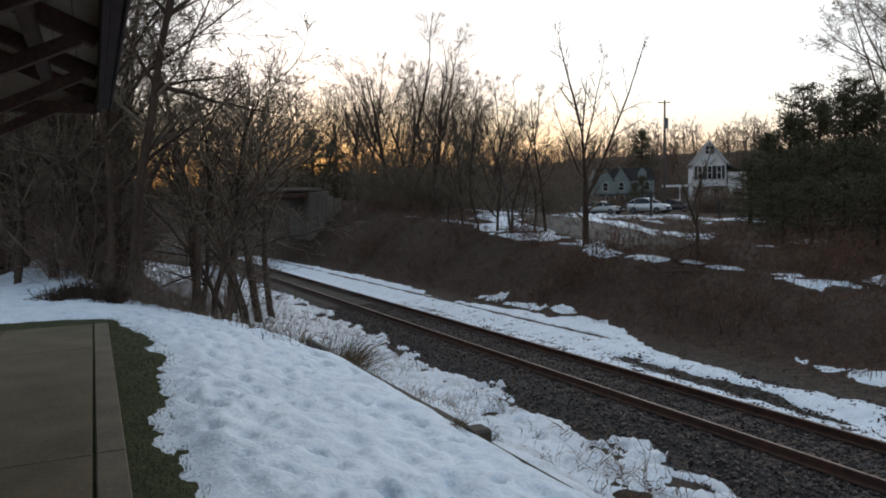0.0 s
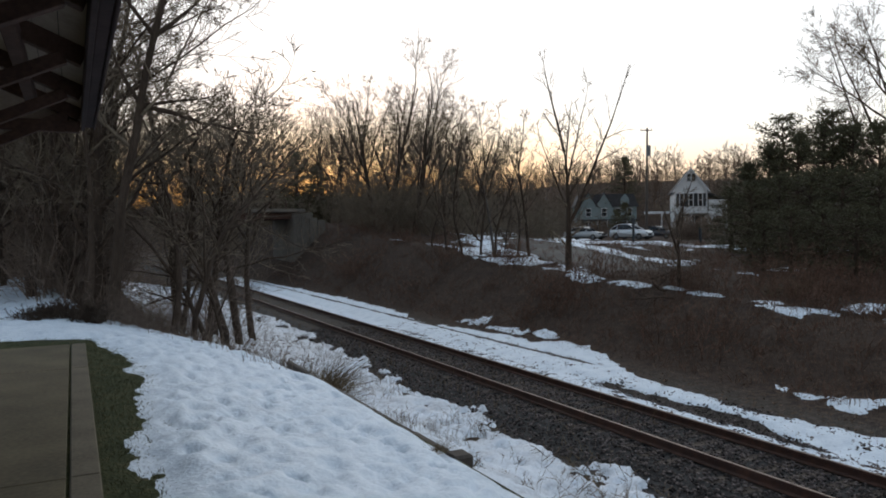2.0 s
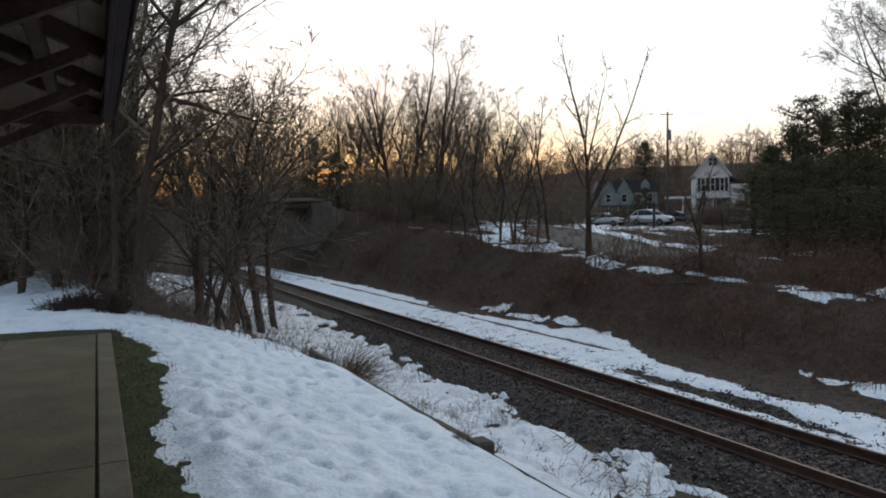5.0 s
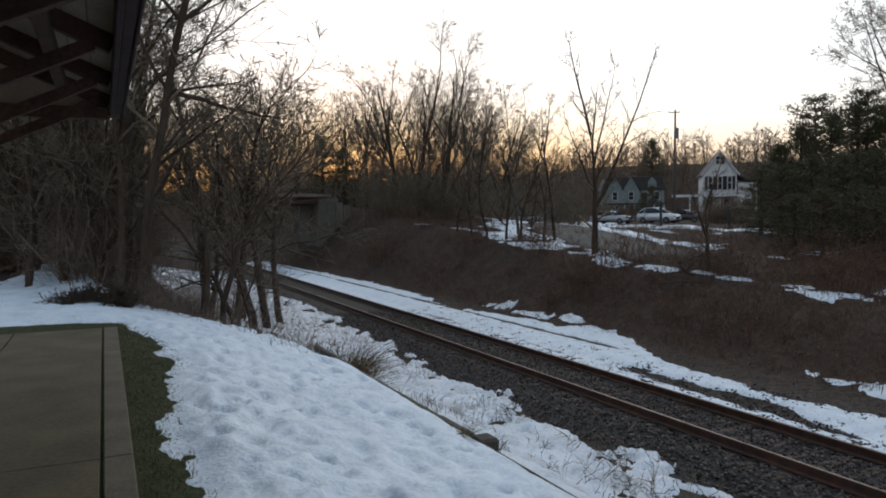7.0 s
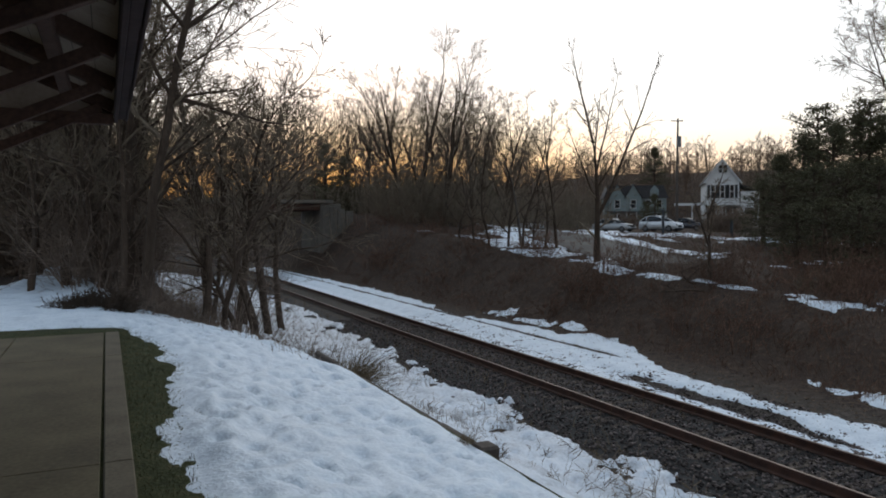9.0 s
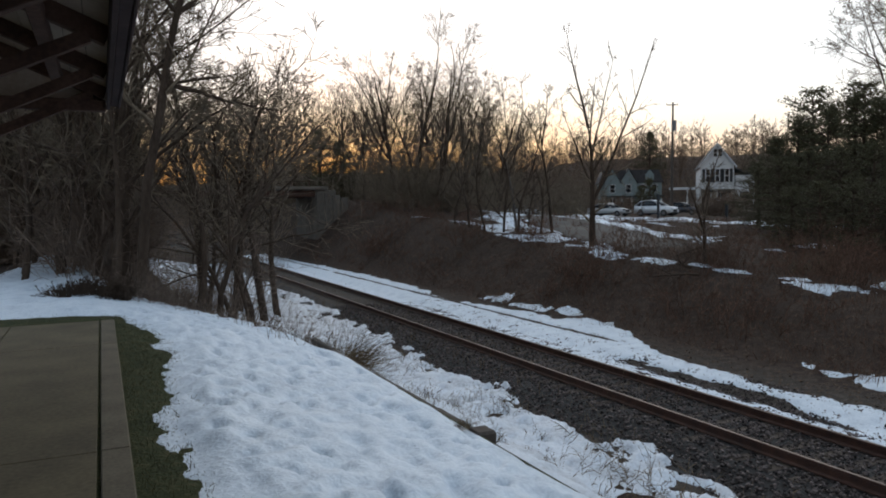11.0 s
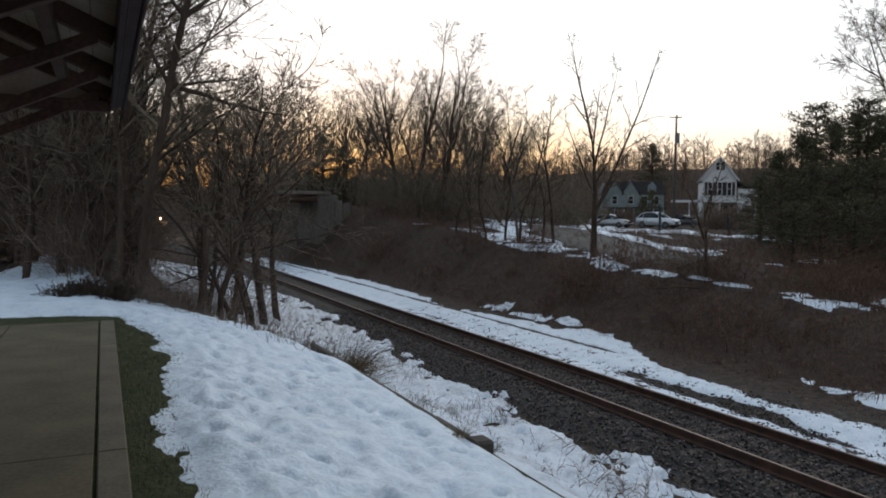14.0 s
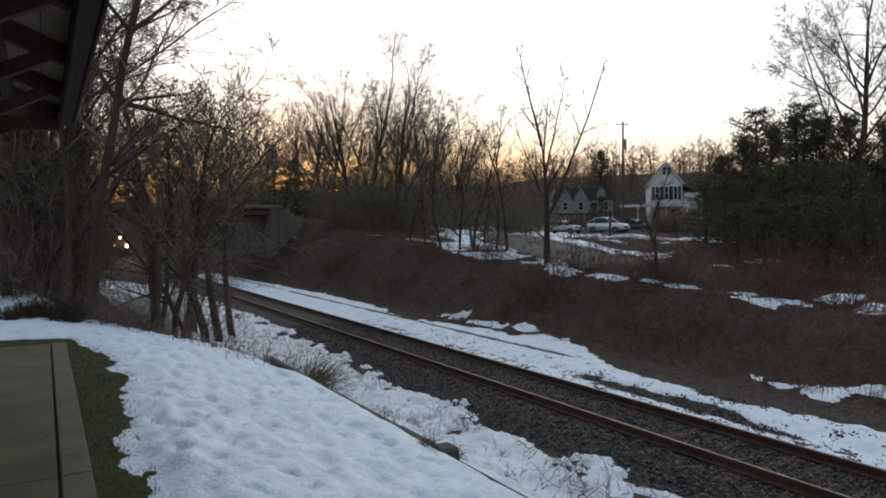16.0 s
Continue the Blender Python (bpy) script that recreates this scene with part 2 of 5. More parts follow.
TEAL_PAINT = mottled("pale_teal_siding", [(0.3, (0.16, 0.21, 0.21)), (0.5, (0.22, 0.27, 0.27)), (0.75, (0.28, 0.33, 0.325))], 0.7, 12, 0.7, 0.1, 0.004)
SHINGLE = mottled("dark_shingles", [(0.3, (0.035, 0.033, 0.034)), (0.5, (0.06, 0.057, 0.058)), (0.75, (0.10, 0.095, 0.095))], 1.5, 20, 0.9, 0.4, 0.02)
SHUTTER = mottled("dark_shutter_paint", [(0.3, (0.02, 0.022, 0.025)), (0.7, (0.04, 0.042, 0.045))], 3, 20, 0.6, 0.1)
TIMBER = mottled("dark_stained_timber", [(0.3, (0.051, 0.0312, 0.0249)), (0.5, (0.0948, 0.0561, 0.0437)), (0.75, (0.164, 0.0968, 0.0748))], 2, 22, 0.8, 0.3, 0.004, spec=0.15)
SOFFIT = mottled("dull_soffit_boards", [(0.3, (0.249, 0.193, 0.155)), (0.5, (0.352, 0.281, 0.228)), (0.75, (0.435, 0.352, 0.29))], 1.5, 18, 0.8, 0.2, 0.004)
MAROON = mottled("maroon_fascia_paint", [(0.3, (0.034, 0.020, 0.018)), (0.5, (0.050, 0.030, 0.028)), (0.75, (0.072, 0.044, 0.041))], 1.5, 18, 0.8, 0.1, 0.003, spec=0.2)
POLE_WOOD = mottled("weathered_pole_wood", [(0.3, (0.06, 0.048, 0.04)), (0.5, (0.11, 0.09, 0.075)), (0.75, (0.17, 0.145, 0.12))], 2, 18, 0.9, 0.4, 0.01, stretch=(1, 1, 0.2))
EDGING = mottled("wet_brown_edging_timber", [(0.3, (0.045, 0.033, 0.025)), (0.5, (0.085, 0.065, 0.05)), (0.75, (0.14, 0.11, 0.085))], 3, 22, 0.85, 0.6, 0.012, stretch=(1, 0.2, 1))
GREY_METAL = mottled("galvanised_metal", [(0.3, (0.16, 0.165, 0.17)), (0.7, (0.28, 0.285, 0.29))], 3, 20, 0.5, 0.1, 0.002, metal=0.6)
ASPHALT = mottled("wet_asphalt", [(0.3, (0.0353, 0.0304, 0.0264)), (0.5, (0.0645, 0.0548, 0.0458)), (0.75, (0.106, 0.0893, 0.0737))], 0.6, 20, 0.85, 0.3, 0.01)
GLASS = material("dark_window_glass", 0.08)[0]
GLASS.node_tree.nodes["Principled BSDF"].inputs["Base Color"].default_value = (0.02, 0.024, 0.03, 1)
LEAF = mottled("dead_leaves", [(0.3, (0.0664, 0.0404, 0.0257)), (0.5, (0.104, 0.0681, 0.0439)), (0.72, (0.157, 0.111, 0.075))], 3, 12, 0.9, 0.0, island=0.6, spec=0.2)
BRIDGE_EDGE = mottled("pale_bridge_edge", [(0.3, (0.124, 0.101, 0.0794)), (0.5, (0.181, 0.149, 0.119)), (0.75, (0.238, 0.197, 0.159))], 0.8, 9, 0.9, 0.3, 0.01)
RUBBER = mottled("tyre_rubber", [(0.3, (0.012, 0.012, 0.012)), (0.7, (0.03, 0.03, 0.03))], 4, 30, 0.85, 0.1)

# ---- the land ----
RAIL_NEAR, RAIL_FAR, RAIL_Z = 9.49, 10.99, -2.2
SLAB_END = 12.15
TRACK_X = (RAIL_NEAR + RAIL_FAR) / 2


def crest(y):
    """x of the lawn's edge above the track."""
    y = np.asarray(y, float)
    return np.interp(y, [0, 10.3, 13, 17, 22, 40, 70, 200], [3.12, 3.12, 2.5, 0.9, -0.3, -1.0, -1.5, -1.5])


def bank_top(y):
    return np.interp(y, [-60, 14, 30, 48, 62, 75, 110], [-1.0, -1.0, -0.1, 1.15, 2.4, 3.0, 1.5])


def ground_z(x, y):
    """The height of the bare ground."""
    x, y = np.asarray(x, float), np.asarray(y, float)
    c = crest(y)
    lawn_fall = 0.46
    lawn = -0.03 - lawn_fall * sstep(0.1, 3.3, x + (3.12 - c) * 0.6) * sstep(-0.3, 0.4, x)
    u = np.clip((x - c) / (6.3 - c), 0, 1)
    step = np.where(y < 11.5, 0.26, 0.26 * np.clip((14 - y) / 2.5, 0, 1)) * sstep(0.02, 0.10, x - c)
    slope = -0.03 - lawn_fall - step - (2.5 - 0.49 - step) * (u ** 0.85)
    left = np.where(x < c, lawn, slope)
    top = bank_top(y)
    toe = 15.0 - 0.012 * np.clip(y - 15, 0, 60)
    k = np.clip((x - toe) / (20.0 - toe), 0, 1)
    rise = -2.32 + (top + 2.32) * (0.35 * k + 0.65 * sstep(0, 1, k))
    far = np.hypot(x, y)
    azim = np.degrees(np.arctan2(x, np.maximum(y, 1e-6)))
    level = 0.35 + 0.006 * np.clip(far - 60, 0, 60) + 4.0 * sstep(150, 420, far) + 18.0 * sstep(410, 560, far) + (7.0 * sstep(9, 14, azim) + 7.5 * sstep(31, 37, azim)) * sstep(120, 235, far)
    beyond = top + (level - top) * sstep(20, 46, x)
    right = np.where(x < 20, rise, beyond)
    bed = np.interp(x, [6.3, 7.3, 7.9, 8.5, 11.6, 12.2, 12.7, 15.0], [-2.5, -2.5, -2.54, -2.62, -2.62, -2.52, -2.38, -2.32])
    z = np.where(x < 6.3, left, np.where(x < toe, bed, right))
    # the wood left of the track rises gently far off
    z = z + 24.0 * sstep(410, 560, far) * (x < 20) + 5.0 * sstep(120, 400, far) * sstep(2, -12, x) + 0.02 * np.clip(y - 25, 0, 60) * sstep(0, -12, x)
    rough = (fbm(x * 0.5, y * 0.5, 5) - 0.5) * 0.35 * sstep(15.2, 17, x) + (fbm(x * 0.7, y * 0.7, 8) - 0.5) * 0.2 * sstep(c + 0.3, c + 1.2, x) * (x < 6.3)
    mound = 0.34 * np.exp(-((x + 1.5) / 0.75) ** 2 - ((y - 25.0) / 1.6) ** 2) + 0.10 * np.exp(-((x + 0.2) / 1.2) ** 2 - ((y - 22.5) / 1.8) ** 2)
    return z + rough + mound


def ballast_z(x):
    """The height of the heaped ballast round the rails."""
    return np.interp(x, [7.7, 8.3, 8.85, 11.6, 12.3], [-2.58, -2.51, -2.41, -2.41, -2.50])


def snow_base(x, y):
    return np.maximum(ground_z(x, y), np.where((x > 7.7) & (x < 12.3), ballast_z(x), -9.0))


def spread(a, b, step):
    return np.arange(a, b, step)


def grid(xs, ys):
    X, Y = np.meshgrid(xs, ys, indexing="ij")
    i = np.arange(X.size).reshape(X.shape)
    faces = np.stack([i[:-1, :-1], i[1:, :-1], i[1:, 1:], i[:-1, 1:]], -1).reshape(-1, 4)
    return X, Y, faces


def ground_material():
    """Winter grass on the lawn, leaf litter on the banks, gravel beside the rails."""
    mat, n, l, b = material("winter_ground", 0.95)
    b.inputs["Specular IOR Level"].default_value = 0.15
    geo = n.new("ShaderNodeNewGeometry")
    xyz = n.new("ShaderNodeSeparateXYZ")
    l.new(geo.outputs["Position"], xyz.inputs[0])

    def noise_tex(scale, detail=6):
        t = n.new("ShaderNodeTexNoise")
        t.inputs["Scale"].default_value, t.inputs["Detail"].default_value = scale, detail
        l.new(geo.outputs["Position"], t.inputs["Vector"])
        return t.outputs["Fac"]

    def math_node(op, a, c):
        m = n.new("ShaderNodeMath")
        m.operation = op
        for i, v in enumerate((a, c)):
            if isinstance(v, (int, float)):
                m.inputs[i].default_value = v
            else:
                l.new(v, m.inputs[i])
        return m.outputs[0]

    def ramp(src, stops):
        r = n.new("ShaderNodeValToRGB")
        while len(r.color_ramp.elements) < len(stops):
            r.color_ramp.elements.new(0.5)
        for e, (p, c) in zip(r.color_ramp.elements, stops):
            e.position, e.color = p, (*c, 1)
        l.new(src, r.inputs[0])
        return r.outputs[0]

    def blend(f, a, c):
        m = n.new("ShaderNodeMix")
        m.data_type = "RGBA"
        l.new(f, m.inputs[0])
        l.new(a, m.inputs[6])
        l.new(c, m.inputs[7])
        return m.outputs[2]

    def between(v, lo, hi):
        r = n.new("ShaderNodeMapRange")
        r.inputs["From Min"].default_value, r.inputs["From Max"].default_value = lo, hi
        l.new(v, r.inputs[0])
        return r.outputs[0]

    wob, fine, mid = noise_tex(0.9), noise_tex(34), noise_tex(5)
    grain = math_node("ADD", math_node("MULTIPLY", fine, 0.55), math_node("MULTIPLY", mid, 0.45))
    litter = ramp(grain, [(0.35, (0.024, 0.016, 0.012)), (0.5, (0.054, 0.036, 0.0265)), (0.66, (0.106, 0.074, 0.054))])
    grass = ramp(grain, [(0.35, (0.026, 0.030, 0.012)), (0.5, (0.050, 0.055, 0.023)), (0.66, (0.098, 0.088, 0.043))])
    gravel = ramp(grain, [(0.35, (0.034, 0.027, 0.022)), (0.5, (0.072, 0.058, 0.047)), (0.66, (0.13, 0.108, 0.09))])
    x = math_node("ADD", xyz.outputs[0], math_node("MULTIPLY", math_node("SUBTRACT", wob, 0.5), 1.6))
    col = blend(between(x, 3.0, 3.6), grass, litter)
    col = blend(between(x, 7.2, 7.8), col, gravel)
    col = blend(between(x, 13.6, 14.8), col, litter)
    col = blend(between(math_node("ADD", xyz.outputs[1], math_node("MULTIPLY", wob, 4)), 19, 22), col, blend(between(x, 7.2, 7.8), litter, col))
    l.new(col, b.inputs["Base Color"])
    bp = n.new("ShaderNodeBump")
    bp.inputs["Strength"].default_value, bp.inputs["Distance"].default_value = 0.8, 0.05
    l.new(grain, bp.inputs["Height"])
    l.new(bp.outputs[0], b.inputs["Normal"])
    return mat


def build_ground():
    xs = np.concatenate([-np.geomspace(900, 6, 26), spread(-5, 2.6, 0.2), spread(2.6, 3.6, 0.04), spread(3.6, 26, 0.2), np.geomspace(26, 1500, 60)])
    ys = np.concatenate([-np.geomspace(600, 3, 20), spread(-2, 40, 0.25), np.geomspace(40, 1800, 90)])
    X, Y, faces = grid(xs, ys)
    Z = ground_z(X, Y)
    me = mesh_from("ground", np.stack([X, Y, Z], -1).reshape(-1, 3), faces, ground_material())
    tagged(new("ground", me), "winter ground of dead grass, leaf litter and gravel", "ground", kind="structure")


def snow_patch(name, label, xs, ys, mask, thick=0.09, lumps=0.03, scale=3.5, seed=0, soft=0.22, prints=0, mat=None):
    """A sheet of snow that lies on the ground where mask > 0, thin at its edge; prints: number of old footprints."""
    X, Y, faces = grid(xs, ys)
    M = mask(X, Y)
    cover = sstep(-0.02, soft, M)
    dent = fbm(X * scale, Y * scale * 0.8, 20 + seed, 4) - 0.5
    pit = 0.8 * sstep(0.58, 0.78, vnoise(X * 3.6, Y * 3.2, 40 + seed)) + 0.9 * sstep(0.55, 0.8, vnoise(X * 8.5, Y * 8.0, 44 + seed))
    rng = np.random.RandomState(70 + seed)
    for px, py, pa in zip(rng.uniform(0.4, 3.0, prints), rng.uniform(3.4, 13.5, prints), rng.uniform(-0.7, 0.7, prints)):
        du, dv = (X - px) * math.cos(pa) - (Y - py) * math.sin(pa), (X - px) * math.sin(pa) + (Y - py) * math.cos(pa)
        pit = pit + (2.6 if rng.rand() < 0.16 else 1.0) * np.exp(-((du / 0.05) ** 2 + (dv / 0.10) ** 2) ** 1.5)
    Z = snow_base(X, Y) + thick * cover + (dent * lumps * 2 - pit * lumps * 1.1) * cover - 0.03 * (1 - sstep(-0.08, 0.02, M))
    keep = (M.reshape(-1)[faces] > -0.08).any(1)
    faces = faces[keep]
    used, inverse = np.unique(faces, return_inverse=True)
    verts = np.stack([X, Y, Z], -1).reshape(-1, 3)[used]
    ob = new(name, mesh_from(name, verts, inverse.reshape(faces.shape), mat or SNOW))
    return tagged(ob, label, "snow", kind="structure")


def ragged(X, Y, seed, size=1.0, amount=0.5):
    return (fbm(X / size, Y / size, 60 + seed, 5) - 0.5) * 2 * amount


def lane_x(y):
    """x of the middle of the lane that climbs along the top of the bank to the street."""
    return np.interp(y, [14, 20, 26, 33, 39, 47, 60, 75, 103, 150], [22.4, 22.6, 23.4, 25.2, 27.4, 31.2, 38.5, 47.0, 63.0, 88.0])


def build_snow():
    def lawn(X, Y):
        edge = np.interp(Y, [-20, 4.4, 5.4, 7, 9, 10.4, 11.4, 12.4], [0.72, 0.50, 0.33, 0.45, 0.62, 0.68, 0.45, 0.26])
        m = X - edge + ragged(X, Y * 1.3, 1, 0.9, 0.20) + ragged(X * 0.6, Y * 1.3, 31, 0.26, 0.13)
        back = (Y - np.interp(X, [-6, -1.5, 0.2, 1.0], [13.4, 13.2, 12.9, 11.6])) + ragged(X, Y, 2, 0.7, 0.22)
        m = np.where(X < 0.25, back, np.maximum(m, back))
        m = np.minimum(m, (crest(Y) + np.interp(Y, [3.0, 5.7, 6.2, 7.0, 8.0, 11, 12], [-0.04, -0.03, -0.05, -0.03, -0.02, 0.0, 0.2]) - X) * 1.5 + ragged(X, Y, 3, 0.4, 0.10) + 0.05)
        far = np.interp(X, [-6, -3, -1.2, 0.4, 1.2, 3], [19.5, 21, 26.5, 19.5, 16.8, 15.5])
        return np.minimum(m, far - Y + ragged(X, Y, 4, 1.2, 0.8))

    snow_patch("snow_lawn", "old trodden snow on the sloping lawn", np.concatenate([spread(-6, 0.2, 0.12), spread(0.2, 3.3, 0.045)]),
               np.concatenate([spread(-26, 2.5, 0.35), spread(2.5, 9, 0.05), spread(9, 28, 0.11)]), lawn, 0.11, 0.035, soft=0.5, prints=420)

    def ditch(X, Y):
        edge = np.interp(Y, [3, 7.5, 8.7, 9.5, 10.0, 10.5, 11.5, 12.3, 14.1, 14.6, 16.6, 19.4, 22.4, 25, 32, 60], [8.0, 7.95, 7.95, 8.35, 8.1, 7.66, 7.85, 7.7, 8.25, 8.37, 7.9, 8.1, 8.4, 8.3, 8.55, 8.4])
        m = edge - X + ragged(X, Y, 5, 0.6, 0.42) + ragged(X, Y, 35, 0.22, 0.22)
        m = np.minimum(m, X - crest(Y) - np.interp(Y, [5.6, 6.6], [0.22, 0.55]) + ragged(X, Y, 6, 0.5, 0.3))
        holes = np.where(Y < 11, 0.78, 0.80) - fbm(X * 0.9, Y * 0.9, 9, 4) - 0.12 * sstep(11, 18, Y) * (1 - 0.5 * fbm(X * 0.3, Y * 0.3, 19, 2))
        islands = 0.60 - fbm(X * 2.3, Y * 2.0, 91, 4) + 0.5 * np.clip(edge - 0.75 - X, 0, 2) + 0.6 * np.clip(0.15 - np.abs(X - edge), 0, 1)
        return np.minimum(np.minimum(m, holes * 3), islands * 2)

    snow_patch("snow_ditch", "lumpy dirty snow in the ditch, greyed for shadow, beside the ballast", spread(2.4, 9.2, 0.075), np.concatenate([spread(-26, 3, 0.35), spread(3, 22, 0.075), spread(22, 60, 0.3)]),
               ditch, 0.13, 0.06, 2.6, 3, mat=DITCH_SNOW)

    def verge(X, Y):
        outer = np.interp(Y, [3, 8, 9.1, 10.4, 12.5, 14, 15.8, 17, 18.6, 19.6, 20.9, 21.5, 23.6, 26.5, 28.7, 33.6, 40, 46, 66], [13.5, 13.55, 13.5, 13.25, 13.22, 13.35, 13.85, 14.4, 15.1, 15.35, 15.3, 14.6, 14.65, 14.1, 13.7, 14.4, 14.7, 14.6, 13.9]) + ragged(X, Y, 21, 1.3, 0.22) * sstep(13, 18, Y)
        m = np.minimum(outer - X, X - 11.22 - 0.1 * vnoise(X, Y * 1.5, 4)) + ragged(X, Y * 0.6, 8, 0.6, 0.22) + ragged(X, Y * 0.7, 28, 0.24, 0.24)
        strip = np.abs(X - np.interp(Y, [8, 9.3, 10.8, 15.3, 17], [12.0, 12.12, 12.35, 12.42, 12.3])) - np.interp(Y, [7.6, 8.5, 9.3, 10.8, 12.5, 14, 15.2, 16.5], [-0.5, 0.0, 0.2, 0.27, 0.3, 0.22, 0.05, -0.3])
        strip = strip + ragged(X, Y * 0.6, 11, 0.5, 0.24) + ragged(X, Y * 0.7, 29, 0.2, 0.2)
        rut = np.abs(X - 13.55 - 0.15 * vnoise(X * 0.2, Y * 0.1, 2)) - 0.10 + ragged(X, Y * 0.5, 12, 0.4, 0.12) + np.where(Y < 17, 1.0, 0)
        return np.minimum(np.minimum(m, strip * 1.5), rut * 2 + 0.02)

    snow_patch("snow_verge", "strip of rutted snow on the service track", spread(11.0, 15.6, 0.075), np.concatenate([spread(-26, 3, 0.35), spread(3, 30, 0.1), spread(30, 70, 0.35)]),
               verge, 0.05, 0.02, 3.0, 5)

    def toe(X, Y):
        spots = [(15.15, 11.4, 0.32, 0.9), (15.25, 10.4, 0.42, 0.7), (14.9, 9.9, 0.25, 0.5), (15.3, 27.2, 0.5, 1.0), (15.15, 24.6, 0.26, 1.3), (15.5, 22.3, 0.35, 1.0), (15.9, 9.0, 0.3, 0.9)]
        m = np.full(X.shape, -1.0)
        for sx, sy, rx, ry in spots:
            m = np.maximum(m, 1 - np.hypot((X - sx) / rx, (Y - sy) / ry))
        return m * 0.5 + ragged(X, Y, 14, 0.5, 0.4) + ragged(X, Y, 15, 0.18, 0.3) - 0.08

    snow_patch("snow_toe", "small leftover snow patches at the foot of the bank", spread(13.9, 17, 0.08), spread(7, 32, 0.1), toe, 0.055, 0.02, 3, 7)

    def crown(X, Y):
        spots = [(21.4, 28.2, 1.0, 1.9), (19.8, 25.5, 0.60, 1.2), (19.7, 22.2, 0.35, 1.2), (20.0, 20.3, 0.22, 0.6), (20.0, 18.8, 0.40, 0.8), (20.0, 15.6, 0.50, 1.0), (20.5, 16.7, 0.35, 0.7), (20.6, 14.9, 0.5, 0.7),
                 (22.3, 14.2, 0.9, 0.7), (21.6, 12.9, 0.55, 0.7), (22.6, 12.4, 0.7, 0.8), (20.4, 12.2, 0.22, 0.4), (20.3, 31.5, 0.5, 1.1), (20.6, 36.5, 0.5, 1.6), (21.5, 42, 0.6, 2.2), (20.2, 47.5, 0.35, 1.2)]
        m = np.full(X.shape, -1.0)
        for sx, sy, rx, ry in spots:
            m = np.maximum(m, 1 - np.hypot((X - sx) / rx, (Y - sy) / ry))
        return m * 0.6 + ragged(X, Y, 16, 0.6, 0.4) + ragged(X, Y, 17, 0.2, 0.3) - 0.06

    snow_patch("snow_bank_top", "thin broken snow along the top of the bank", spread(18.6, 28, 0.1), spread(11, 50, 0.13), crown, 0.055, 0.02, 2.5, 9)

    def streetside(X, Y):
        az, d = np.degrees(np.arctan2(X, Y)), np.hypot(X, Y)
        side = X - lane_x(Y)
        far_edge = 1.15 - np.abs(side - 3.4) / 0.95 - np.where((Y < 27) | (Y > 52), 1.5, 0)
        near_edge = 1.2 - np.abs(side + 4.0) / 1.5 - np.where((Y < 31) | (Y > 56), 1.5, 0)
        plateau = 1.15 - np.abs(d - np.interp(az, [33, 38, 43, 46, 56], [66, 72, 70, 54, 49])) / np.interp(az, [33, 40, 43, 45, 56], [8, 8, 7, 2.0, 1.5]) - np.where((az < 34) | (az > 56), 2, 0)
        upper = 1.1 - np.abs(side - 6.5) / 3.4 - np.where((Y < 46) | (Y > 80), 1.2, 0)
        clearing = 1.0 - np.abs(az - 30.6) / 2.9 - np.abs(d - 64) / 10
        m = np.maximum(np.maximum(far_edge, near_edge), np.maximum(np.maximum(plateau, upper), clearing))
        return m * 0.7 + (fbm(X * 0.5, Y * 0.5, 88, 4) - 0.58) * 2.0 + ragged(X, Y, 18, 0.5, 0.3)

    snow_patch("snow_street", "patchy snow beside the residential street", np.concatenate([spread(19.5, 50, 0.22), spread(50, 74, 0.5)]), np.concatenate([spread(20, 62, 0.22), spread(62, 88, 0.5)]),
               streetside, 0.07, 0.03, 1.0, 11)


build_ground()
build_snow()

# ---- the platform ----
def build_platform():
    slab = tagged(new("platform_slab"), "brown-stained concrete platform in jointed panels", "platform", kind="structure")
    joints = [-8.1, -3.6, 0.9, 5.4, 9.9, SLAB_END]
    for x0, x1 in ((-1.22, -0.075), (-3.4, -1.232), (-5.6, -3.412)):
        for y0, y1 in zip(joints, joints[1:]):
            part("panel", boxed(x0, x1, y0 + 0.003, y1 - 0.003, -0.16, 0.0, 0.006), CONCRETE, slab)
    kerb = tagged(new("platform_kerb"), "narrow concrete kerb along the platform's edge", "kerb", kind="structure")
    for y0, y1 in zip(joints, joints[1:]):
        part("kerb_stone", boxed(-0.052, 0.135, y0 + 0.003, y1 - 0.003, -0.2, 0.006, 0.01), KERB, kerb)


